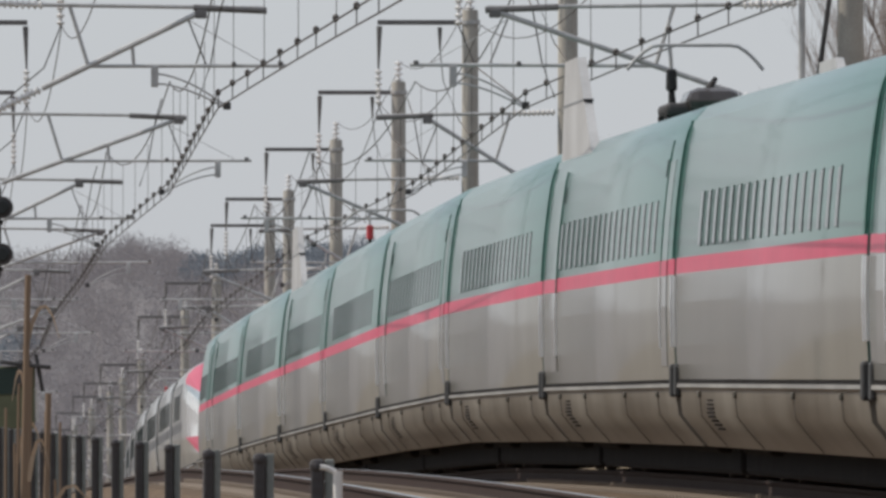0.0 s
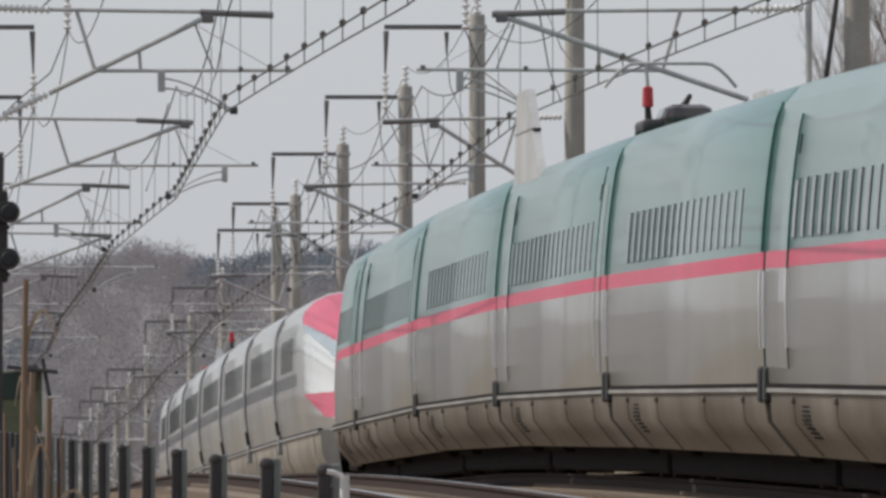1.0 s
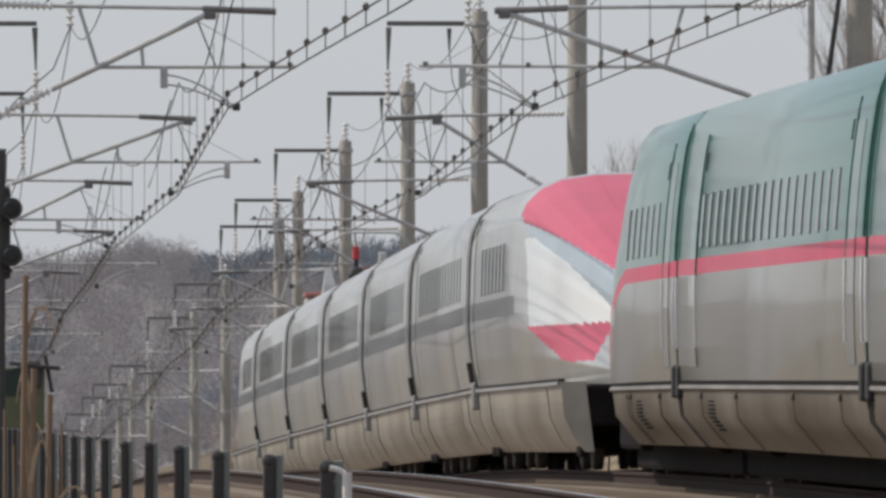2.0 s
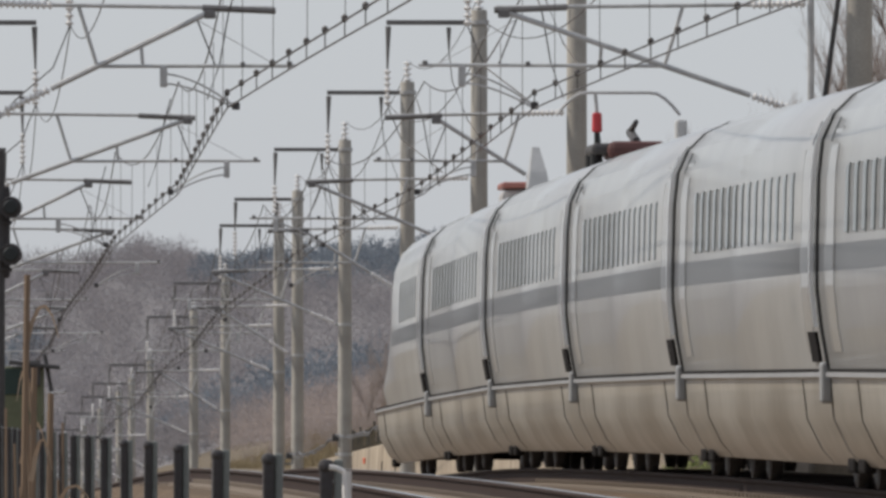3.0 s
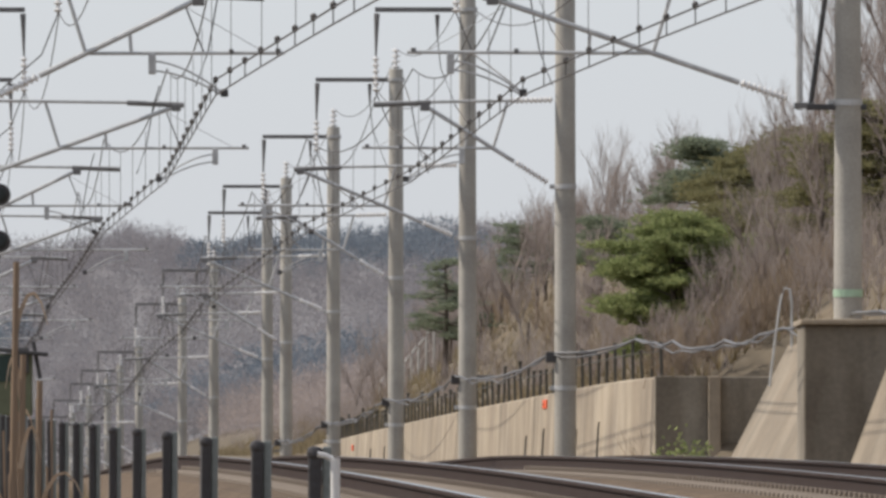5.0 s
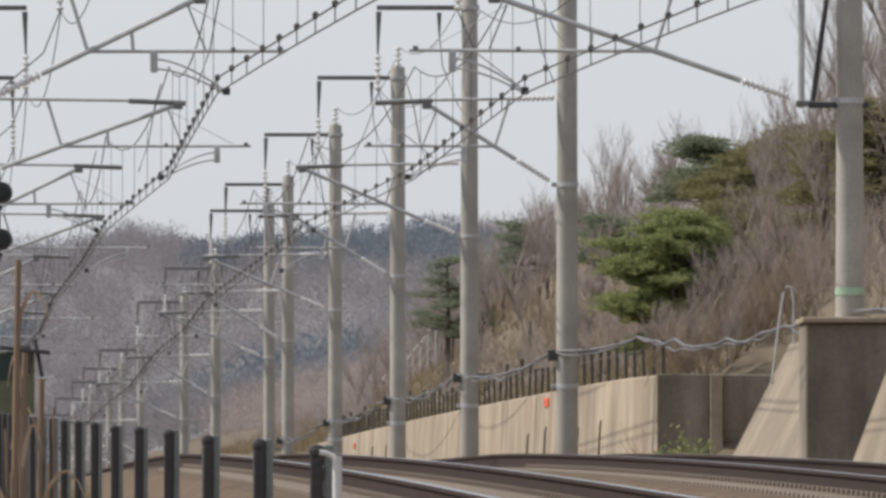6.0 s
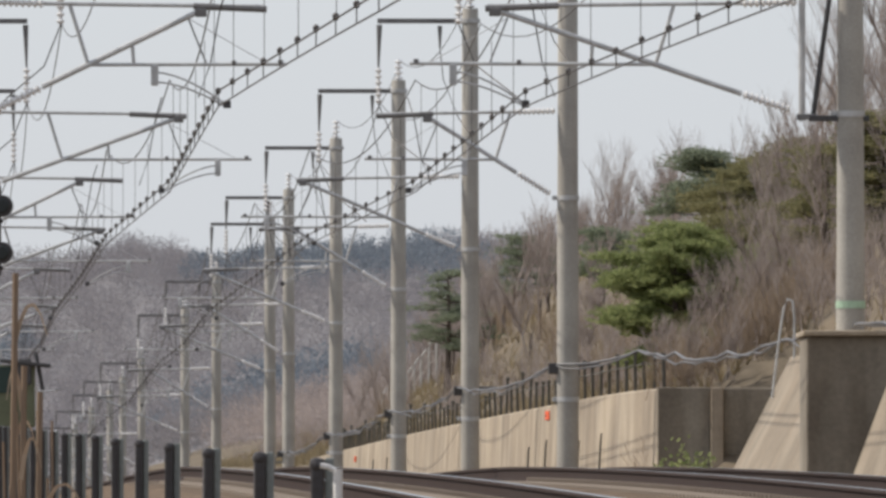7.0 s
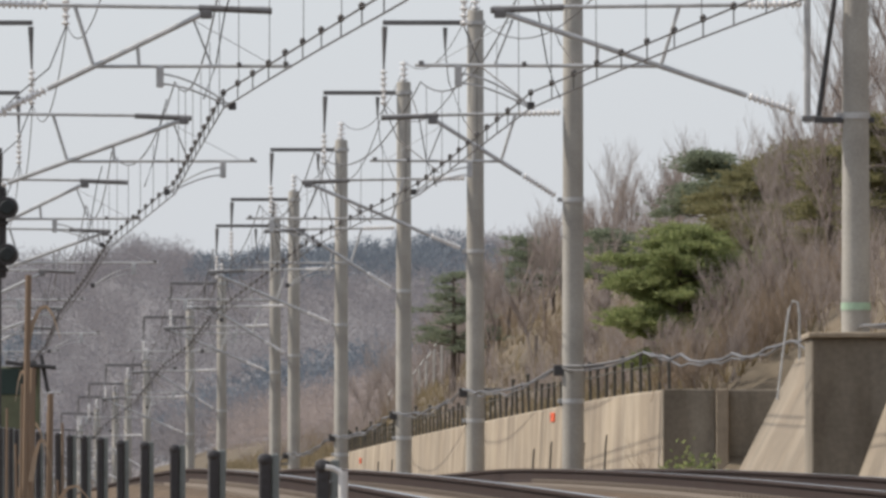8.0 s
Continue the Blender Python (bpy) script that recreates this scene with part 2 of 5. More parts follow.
def add_spin(bm, profile, axis_from, axis_to, sides=12):
    """A turned body: (distance along the axis, radius) from one end to the other."""
    a, b = Vector(axis_from), Vector(axis_to)
    t = (b - a).normalized()
    return add_tube(bm, [a + t * s for s, _ in profile], [max(r, 1e-3) for _, r in profile], sides)


def insulator(name, a, b, parent, sheds=6, r=0.09, label=""):
    """A string of porcelain sheds between two points."""
    a, b = Vector(a), Vector(b)
    n = (b - a).length
    prof = [(0, 0.03)]
    for i in range(sheds):
        s = n * (i + 0.5) / sheds
        w = n / sheds * 0.28
        prof += [(s - w, 0.035), (s - w * 0.2, r), (s + w * 0.5, r * 0.9), (s + w, 0.035)]
    prof += [(n, 0.03)]
    bm = bmesh.new()
    u = (b - a).normalized()
    axis = [a + u * s for s, _ in prof]
    ref = u.cross(Vector((0, 0, 1)) if abs(u.z) < 0.9 else Vector((1, 0, 0))).normalized()
    w_ = u.cross(ref)
    rings = [[bm.verts.new(p + (ref * math.cos(q) + w_ * math.sin(q)) * rad) for q in (2 * math.pi * k / 10 for k in range(10))] for p, (_, rad) in zip(axis, prof)]
    for x, y in zip(rings, rings[1:]):
        for k in range(10):
            bm.faces.new((x[k], x[(k + 1) % 10], y[(k + 1) % 10], y[k]))
    return smooth(part(name, bm, PORCELAIN, parent, label))


def sweep(bm, section, ds, closed=True, place=at, mats=None):
    """Carries a cross-section (offset, height) along the line through the depths ds."""
    rows = [[bm.verts.new(place(d, o, z)) for o, z in section] for d in ds]
    n = len(section)
    for a, b in zip(rows, rows[1:]):
        for k in range(n if closed else n - 1):
            f = bm.faces.new((a[k], a[(k + 1) % n], b[(k + 1) % n], b[k]))
            if mats:
                f.material_index = mats[k]
    if closed:
        bm.faces.new(rows[0][::-1])
        bm.faces.new(rows[-1])
    bmesh.ops.recalc_face_normals(bm, faces=bm.faces[:])
    return bm


def steps(a, b, n):
    return [a + (b - a) * i / n for i in range(n + 1)]


def hashed(a, b, c=0.0):
    return noise.noise(Vector((a, b, c)))


# ---- ground: one sheet to the horizon ----
def ground_height(off, d):
    """Height of the land above the datum, by the offset from the far track and the depth."""
    base = rise(d)
    if off < -6.2:
        base += (rise(max(d, 110.0)) - base) * min(1.0, (-6.2 - off) / 3.2)
    if -11.0 < off < 4.35 and d < 1400:
        base += (rail_z(d) - rise(d)) * min(1.0, max(0.0, (11.0 + off) / 3.0))
    wob = 0.06 * hashed(off * 0.35, d * 0.1) + 0.03 * hashed(off * 1.1, d * 0.4, 3)
    if off < -6.2:
        k = min(1.0, (-6.2 - off) / 3.2)
        z = -0.62 - 0.85 * k
        z += 0.0 if off > -14 else -0.004 * min(-14 - off, 200)
    elif off < 4.4:
        z = -0.62
    else:
        k = min(1.0, max(0.0, (d - 262) / 25.0))
        top = max(1.36 - 0.0036 * max(0.0, d - 278), 0.2)
        if d < 262:
            top = 1.25 if d > 190 else 1.9
        z = -0.62 if off < 4.75 else top - 0.1
        if off > 5.4:
            run = off - 5.4
            steep = 0.52 + 0.33 * min(1.0, max(0.0, (d - 400) / 80.0)) - 0.55 * min(1.0, max(0.0, (d - 530) / 150.0))
            z += steep * min(run, 7.0) + 0.16 * max(0.0, min(run - 7.0, 30.0)) + 0.5 * hashed(off * 0.12, d * 0.03, 7)
        if 222 <= d < 262 and off < 6.6:
            z = -0.55
        if d < 330 and off > 6.6:
            z += 0.34 * min(off - 6.6, 6.0)
    far = min(1.0, max(0.0, (d - 1480) / 620.0))
    x = bend(d) + off
    z += far * far * (3 - 2 * far) * (25.2 + 2.2 * hashed(x * 0.015, 4.0) + 1.3 * hashed(x * 0.05, 9.0))
    dip = min(1.0, max(0.0, (x / max(d, 1.0) + 0.0212) / 0.008))
    z -= far * far * (3 - 2 * far) * 4.6 * dip * dip * (3 - 2 * dip)
    if d > 2300:
        z -= (d - 2300) * 0.01
    return base + wob + z


def build_ground():
    offs = [-3000, -1600, -900, -600, -450, -360, -290, -240, -200, -170, -145, -120, -100, -84, -70, -57, -45, -36, -30, -22, -17, -14, -12, -11, -10.2, -9.4, -8.7, -8, -7.3, -6.7, -6.2, -5,
            -3, -1, 1, 3, 4.3, 4.74, 4.8, 5.1, 5.4, 5.9, 6.5, 7.2, 8, 9, 10, 11, 12.4, 14, 17, 21, 27, 36, 48, 62, 80, 104, 130, 170, 220, 400, 800, 1600, 3000]
    ds = ([-3000, -1800, -1100, -800, -650, -500, -400, -300, -220, -150, -100, -60, -30] + list(range(-10, 300, 5)) + list(range(300, 620, 8))
          + list(range(620, 1200, 25)) + list(range(1200, 2400, 40)) + [2500, 2700, 3000, 3600, 4500])
    verts = [(bend(d) + o, d, ground_height(o, d)) for d in ds for o in offs]
    w = len(offs)
    faces = [(i * w + j, i * w + j + 1, (i + 1) * w + j + 1, (i + 1) * w + j) for i in range(len(ds) - 1) for j in range(w - 1)]
    me = bpy.data.meshes.new("ground")
    me.from_pydata(verts, [], faces)
    me.materials.append(GRASS_GROUND)
    me.materials.append(FAR_GROUND_HAZED)
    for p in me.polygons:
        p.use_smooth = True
        # past this depth the slope colour carries the haze
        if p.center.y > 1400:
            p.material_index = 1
    tagged(new("ground", me), "dry grass embankment and cutting slope beside the railway", "ground", kind="structure")


build_ground()

# ---- tracks ----
RAIL = [(-0.0325, 0.0), (0.0325, 0.0), (0.0365, -0.014), (0.034, -0.035), (0.009, -0.05), (0.009, -0.14), (0.072, -0.16), (0.072, -0.174),
        (-0.072, -0.174), (-0.072, -0.16), (-0.009, -0.14), (-0.009, -0.05), (-0.034, -0.035), (-0.0365, -0.014)]
TRACK_DS = [-760, -600, -450, -300, -200, -120, -60] + steps(-20, 560, 145) + steps(570, 1700, 90)


def build_track(off, label):
    track = tagged(new("railway_track"), label, "railway track", group="tracks of the line", kind="structure")
    bed = [(off - 2.15, -0.62), (off - 1.55, -0.235), (off - 1.35, -0.215), (off + 1.35, -0.215), (off + 1.55, -0.235), (off + 2.15, -0.62)]
    part("ballast_bed", sweep(bmesh.new(), bed, TRACK_DS, place=on_rail), BALLAST, track, "brown crushed stone ballast bed")
    for side in (-0.7535, 0.7535):
        section = [(off + side + o, z) for o, z in RAIL]
        part("rail", sweep(bmesh.new(), section, TRACK_DS, place=on_rail, mats=[1] + [0] * 13), [RAIL_SIDE, RAIL_TOP], track, "rusty rail with a polished running top")
    bm = bmesh.new()
    add_box(bm, -1.2, 1.2, -0.12, 0.12, -0.345, -0.178, bevel=0.012)
    for side in (-0.7535, 0.7535):
        for q in (-0.105, 0.105):
            add_box(bm, side + q - 0.03, side + q + 0.03, -0.05, 0.05, -0.178, -0.13, bevel=0.008)
    first = None
    for i in range(148):
        d = 104 + i * 0.6
        m = Matrix.Translation(on_rail(d, off)) @ pose(0, 0, 0, 0, 0, rail_heading(d))
        if first is None:
            first = part("sleeper", bm, SLAB, track, "concrete sleeper with rail clips")
            first.matrix_basis = m
        else:
            again("sleeper", first, m, track)
    me_v, me_f = [], []
    src = first.data
    for d in [104 - 0.6 * i for i in range(1, 60)] + [104 + 0.6 * i for i in range(148, 560)]:
        m = Matrix.Translation(on_rail(d, off)) @ pose(0, 0, 0, 0, 0, rail_heading(d))
        for lo, hi, b0, b1 in ((-1.2, 1.2, -0.345, -0.178),):
            k = len(me_v)
            me_v += [m @ Vector((x, y, z)) for x in (lo, hi) for y in (-0.12, 0.12) for z in (b0, b1)]
            me_f += [(k, k + 1, k + 3, k + 2), (k + 4, k + 6, k + 7, k + 5), (k, k + 4, k + 5, k + 1), (k + 2, k + 3, k + 7, k + 6), (k + 1, k + 5, k + 7, k + 3)]
    me = bpy.data.meshes.new("sleeper_row")
    me.from_pydata(me_v, [], me_f)
    me.materials.append(SLAB)
    rest = new("sleeper_row", me)
    rest.parent = track
    tagged(rest, "row of concrete sleepers", kind="stuff")


build_track(0.0, "far railway track with rusty rails on brown ballast")
build_track(NEAR, "near railway track with rusty rails on brown ballast")

# ---- overhead line ----
# depth of each pole and how far it stands to the right of the camera
POLES = [205.0, 264.0, 314.0, 362.0, 410.0, 460.0, 490.0, 565.0, 615.0, 697.0, 735.0, 765.0, 805.0, 850.0]
POLE_X = [5.45, 2.15, 0.556, -1.05, -2.86, -4.63, -5.53, -8.35, -10.35, -13.7, -15.35, -16.6, -18.45, -20.4]
MESS, AUX, CONT = 6.75, 5.03, 4.82


def line_x(d):
    """The middle of the far track as the overhead line sees it."""
    if d <= POLES[1]:
        return bend(d)
    pts = [(POLES[1], bend(POLES[1]))] + [(p, x - 3.35) for p, x in zip(POLES[2:], POLE_X[2:])] + [(1700.0, -60.0)]
    for (a, xa), (b, xb) in zip(pts, pts[1:]):
        if d <= b:
            return xa + (xb - xa) * (d - a) / (b - a)
    return -60.0


def crest(d):
    """The line falls away behind the crest on a vertical curve of 26.5 km."""
    if d <= 200:
        return rise(d)
    u = min(d, 640.0) - 200
    return -u * u / 53000 - 0.0166 * max(0.0, d - 640)


def over(d, x, z):
    return Vector((x, d, crest(d) + z))


def pole_thing(reach, foot, arm_to, wire, end, bar_end, label="", push=False, stand=0.22):
    """A spun concrete pole with a cantilever towards +x. reach: to the middle of the track; wire: to the contact wire; end, bar_end: where the two tubes stop; stand: where the cantilever begins."""
    top = 9.66
    thing = tagged(new("catenary_pole"), label, "utility pole", group="poles of the overhead line")
    bm = bmesh.new()
    add_tube(bm, [(0, 0, foot), (0, 0, 3.0), (0, 0, 6.0), (0, 0, top - 0.03), (0, 0, top)], [0.195, 0.185, 0.175, 0.165, 0.15], 20)
    smooth(part("shaft", bm, CONCRETE_POLE, thing, "round grey-tan concrete shaft"), 50)
    for z in (1.25, 4.72, 9.40):
        if z > foot + 0.3:
            bm = bmesh.new()
            add_tube(bm, [(0, 0, z - 0.04), (0, 0, z + 0.04)], 0.196, 20)
            add_box(bm, 0.15, 0.27, -0.04, 0.04, z - 0.04, z + 0.04, bevel=0.01)
            part("clamp_band", bm, STEEL, thing, "grey steel clamp band")
    can = part("cantilever", tube([(stand + 0.73, 0, 6.2), (end, 0, 6.16)], 0.028), STEEL, thing, "galvanised steel cantilever frame")
    part("head_tube", tube([(end - 0.95, 0, 6.165), (end + 0.03, 0, 6.125)], 0.045), STEEL_MID, can)
    foot_in = Vector((stand, 0, 4.74))
    head = Vector((end - (0.12 if push else 0.87), 0, 6.10))
    u = (head - foot_in).normalized()
    part("brace_tube", tube([foot_in + u * 0.78, head], 0.038), STEEL, can)
    insulator("insulator", foot_in + u * 0.1, foot_in + u * 0.76, can, 9, 0.065, "white ribbed porcelain insulator")
    insulator("insulator", (stand, 0, 6.22), (stand + 0.73, 0, 6.2), can, 9, 0.065, "white ribbed porcelain insulator")
    k = (5.38 - foot_in.z) / (head.z - foot_in.z)
    low_in = foot_in + (head - foot_in) * k
    part("pull_off_bar", tube([low_in, (bar_end, 0, 5.39)], 0.025), STEEL, can)
    a = foot_in + (head - foot_in) * 0.68
    part("strut", tube([a, (a.x + 0.02, 0, 5.39)], 0.024), STEEL, can)
    part("strut", tube([low_in, (low_in.x - 0.25, 0, 6.19)], 0.026), STEEL, can)
    part("head_clamp", box(head.x - 0.06, head.x + 0.1, -0.05, 0.05, 6.02, 6.14, bevel=0.02), STEEL_MID, can)
    part("hanger_rod", tube([(head.x - 0.15, 0, 6.0), (head.x + 0.09, 0, 5.40)], 0.013, 6), STEEL_MID, can)
    part("hanger_rod", tube([(head.x - 0.15, 0, 6.0), (bar_end - 0.3, 0, 5.42)], 0.006, 6), STEEL, can)
    part("jumper", tube([(wire, -0.3, MESS - 0.3), (wire - 0.1, 0, 6.1), (wire - 0.22, 0, 5.41), (wire - 0.38, 0.2, 4.95)], 0.011, 6), WIRE, can)
    way = 1 if not push else -1
    hang = wire - way * 0.97
    part("drop_bracket", box(hang - 0.05, hang + 0.05, -0.05, 0.05, 5.10, 5.38, bevel=0.015), STEEL, can)
    for dz in (0.0, -0.13):
        pts = [(hang + way * q * 0.95, 0, 5.28 + dz - (0.43 if dz == 0 else 0.33) * q ** 1.7) for q in steps(0, 1, 8)]
        part("steady_arm", tube(pts, 0.015, 6), STEEL, can)
    part("wire_clip", box(wire - 0.05, wire + 0.05, -0.06, 0.06, 4.80, 4.90, bevel=0.012), STEEL_DARK, can)
    part("line_post", box(wire + 0.06, wire + 0.12, -0.03, 0.03, 5.37, 5.44, bevel=0.012), STEEL_MID, can)
    part("end_clip", box(bar_end - 0.12, bar_end - 0.05, -0.025, 0.025, 5.38, 5.45, bevel=0.01), STEEL_MID, can)
    arm = part("feeder_arm", box(-0.2, arm_to, -0.05, 0.05, 9.35, 9.45, bevel=0.01), STEEL_MID, thing, "dark steel feeder arm")
    part("hanger_strap", tube([(arm_to - 0.04, 0, 9.32), (arm_to - 0.02, 0, 8.45)], [0.06, 0.02], 8), STEEL_MID, arm)
    insulator("insulator_string", (arm_to - 0.02, 0, 8.45), (arm_to - 0.02, 0, 7.7), arm, 6, 0.075, "string of white porcelain discs")
    part("stub_hanger", tube([(0.62, 0, 9.3), (0.62, 0, 8.85)], [0.05, 0.02], 8), STEEL_MID, arm)
    bm = bmesh.new()
    pts = [(0.62, 0, 8.86), (0.55, 0, 8.2), (0.25, 0.4, 7.4), (0.0, 1.0, 7.0)]
    add_tube(bm, pts, 0.012, 6)
    add_tube(bm, [(arm_to - 0.02, 0, 7.7), (arm_to - 0.3, 0.3, 7.0), (arm_to - 0.9, 1.0, 6.5), (arm_to - 1.1, 1.5, 6.3)], 0.012, 6)
    part("jumper_cable", bm, WIRE, arm)
    insulator("pin_insulator", (0, 0, top - 0.02), (0, 0, top + 0.5), thing, 4, 0.11, "white pin insulator on the pole top")
    return thing


def build_poles():
    label_r = "tan concrete overhead-line pole with cantilever and white insulators"
    label_l = "concrete overhead-line pole whose cantilever reaches over the near track"
    right, left = {}, {}
    for i, (d, px) in enumerate(zip(POLES, POLE_X)):
        m = Matrix.Translation(over(d, px, 0)) @ pose(0, 0, 0, 0, 0, 180 + heading(d))
        push = i % 2 == 0
        if i == 0:
            p = pole_thing(4.02, 1.76, 1.9, 4.35, 4.86, 5.9, label="concrete overhead-line pole on a pedestal with a pale green band", push=True, stand=0.72)
            part("marker_band", tube([(0, 0, 2.12), (0, 0, 2.22)], 0.2, 20), shade("pale_green_band", (0.45, 0.62, 0.45), 0.6), p, "pale green marker band")
            part("outrigger", box(-0.25, 0.55, -0.06, 0.06, 4.62, 4.70, bevel=0.01), STEEL_DARK, p)
            part("outrigger_post", tube([(0.65, 0, 4.62), (0.65, 0, 6.6)], 0.045), STEEL, p, "grey steel upright carrying the cantilever")
            part("outrigger_foot", box(0.45, 0.72, -0.05, 0.05, 4.64, 4.72, bevel=0.01), STEEL_MID, p)
            part("outrigger_brace", tube([(0.5, 0, 4.68), (0.2, 0, 6.9)], 0.035), STEEL_DARK, p)
            p.matrix_basis = m
        elif push not in right:
            right[push] = pole_thing(3.3, -3.0, 1.9, 3.2, 3.53, 4.7, label=label_r, push=True) if push else pole_thing(3.05, -3.0, 1.9, 2.75, 3.27, 3.5, label=label_r)
            right[push].matrix_basis = m
        else:
            copy_thing(right[push], m)
        m = Matrix.Translation(over(d, line_x(d) + NEAR - 3.4, 0)) @ pose(0, 0, 0, 0, 0, heading(d))
        push = not push
        if push not in left:
            left[push] = pole_thing(3.4, -3.0, 1.98, 3.7, 4.1, 5.25, label=label_l, push=True) if push else pole_thing(3.4, -3.0, 1.98, 3.4, 3.9, 4.2, label=label_l)
            left[push].matrix_basis = m
        else:
            copy_thing(left[push], m)


build_poles()


def wire_line(name, x_at, z_at, ds, r, label):
    bm = add_tube(bmesh.new(), [over(d, x_at(d), z_at(d)) for d in ds], r, 6)
    return tagged(part(name, bm, WIRE), label, "overhead wire")


SPANS = [-700, -600, -500, -400, -300, -230, -160, -100, -45, 10, 60, 108, 156] + POLES + [900, 950, 1000, 1060, 1120, 1180, 1240, 1300]
# offset of the wires from the middle of their track at the nearest supports, far and near
HELD = {"far": [0.02, -0.31, 0.37, 0.05, -0.05, -0.08, 0.20], "near": [0.34, -0.12, 0.44, 0.20, 0.14, 0.10, 0.20]}


def sag(d, low):
    for a, b in zip(SPANS, SPANS[1:]):
        if a <= d <= b:
            q = (d - a) / (b - a)
            return 4 * q * (1 - q) * low
    return 0.0


def held_x(d, side):
    """The wires run straight from support to support."""
    mid = 0.0 if side == "far" else NEAR
    ends = []
    for i, (a, b) in enumerate(zip(SPANS, SPANS[1:])):
        if a <= d <= b:
            for j, p in ((i, a), (i + 1, b)):
                k = j - 12
                off = HELD[side][k] if 0 <= k < 7 else (-0.15 if k % 2 else 0.15)
                ends.append(line_x(p) + mid + off)
            return ends[0] + (ends[1] - ends[0]) * (d - a) / (b - a)
    return line_x(d) + mid


def build_wires():
    ds = sorted([-690, -400, -200, -100] + steps(-50, 1280, 266) + POLES)
    for side in ("far", "near"):
        wire_line("contact_wire", lambda d: held_x(d, side), lambda d: CONT, ds, 0.011, "dark contact wire over the " + side + " track")
        wire_line("auxiliary_wire", lambda d: held_x(d, side), lambda d: AUX - sag(d, 0.03), ds, 0.012, "dark auxiliary wire over the " + side + " track")
        wire_line("messenger_wire", lambda d: held_x(d, side), lambda d: MESS - sag(d, 0.75), ds, 0.012, "sagging messenger wire over the " + side + " track")
        bm = bmesh.new()
        d, i = 60.0, 0
        while d < 640:
            o = held_x(d, side)
            add_tube(bm, [over(d, o, CONT), over(d, o, AUX)], 0.008, 4, cap=False)
            p = over(d, o, AUX)
            add_tube(bm, [p + Vector((0, 0, -0.045)), p + Vector((0, 0, -0.02)), p + Vector((0, 0, 0.02)), p + Vector((0, 0, 0.045))], [0.015, 0.037, 0.037, 0.015], 8)
            if i % 2 == 0:
                add_tube(bm, [over(d + 1, o, AUX), over(d + 1, o, MESS - sag(d + 1, 0.75))], 0.005, 4, cap=False)
            d += 5.0
            i += 1
        tagged(part("wire_droppers", bm, WIRE), "droppers and round clips between the wires of the " + side + " track", "overhead wire", kind="stuff")
    for off, z, low, nm in ((3.4 - 1.9, 7.72, 0.9, "feeder"), (3.4, 10.1, 0.7, "top"), (NEAR - 3.4 + 1.98, 7.72, 0.9, "feeder"), (NEAR - 3.4, 10.1, 0.7, "top")):
        wire_line(nm + "_cable", lambda d: line_x(d) + off, lambda d: z - sag(d, low), ds, 0.010, "thin dark " + nm + " cable slung from pole to pole")


build_wires()


# ---- retaining walls and pedestal on the far side ----
def wall_top(d):
    return max(0.3, 1.36 - 0.0036 * max(0.0, d - 278))


def build_walls():
    thing = tagged(new("retaining_wall"), "sunlit tan concrete retaining wall with stains", "wall", kind="structure")
    d = 262.0
    while d < 540:
        e = d + 12.0
        bm = bmesh.new()
        rows = []
        for q in (d + 0.02, e - 0.02):
            t = wall_top(q)
            rows.append([bm.verts.new(at(q, o, z)) for o, z in ((4.42, -0.75), (4.5, t - 0.03), (4.53, t), (4.80, t), (4.82, t - 0.03), (4.82, -0.75))])
        for k in range(6):
            bm.faces.new((rows[0][k], rows[0][(k + 1) % 6], rows[1][(k + 1) % 6], rows[1][k]))
        bm.faces.new(rows[0][::-1])
        bm.faces.new(rows[1])
        bmesh.ops.recalc_face_normals(bm, faces=bm.faces[:])
        part("wall_panel", bm, CONCRETE, thing)
        d = e
    w = tagged(new("return_wall"), "weathered concrete return wall with a pilaster, shade put into the panels' colour", "wall", kind="structure")
    c = at(262, 0)
    part("panel", box(c.x + 4.44, c.x + 5.34, 261.7, 262.0, -0.7, 1.37, bevel=0.02), CONCRETE_SHADED, w)
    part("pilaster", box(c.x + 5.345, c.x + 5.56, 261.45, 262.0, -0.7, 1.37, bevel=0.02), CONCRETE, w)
    part("panel", box(c.x + 5.565, c.x + 7.6, 261.7, 262.0, -0.7, 1.36, bevel=0.02), CONCRETE_SHADED, w)
    s = tagged(new("sloped_revetment"), "tan concrete slope with cable shadows", "wall", kind="structure")
    for a, b, tip in ((206.2, 213.5, 1.66), (213.55, 222.0, 1.60)):
        bm = bmesh.new()
        sec = [(3.3, -0.7), (3.33, -0.3), (4.30, tip), (4.6, tip + 0.02), (6.5, tip - 0.2), (6.5, -0.7)]
        part("slab", sweep(bm, sec, [a, b]), CONCRETE_SLOPE, s)
    bm = sweep(bmesh.new(), [(3.72, -0.7), (3.74, -0.3), (4.72, 2.3), (5.2, 2.34), (7.5, 2.2), (7.5, -0.7)], [176, 184, 192, 201.2])
    part("slab", bm, CONCRETE_SLOPE, s)
    p = tagged(new("pole_pedestal"), "weathered concrete pedestal block under the line pole, shade put into its colour", "pedestal", kind="structure")
    c = at(203.5, 0)
    part("block", box(c.x + 3.32, c.x + 7.2, 202.2, 206.1, -0.7, 1.72, bevel=0.03), CONCRETE_SHADED, p)
    part("coping", box(c.x + 3.27, c.x + 7.2, 202.1, 206.15, 1.724, 1.80, bevel=0.02), CONCRETE, p)


build_walls()


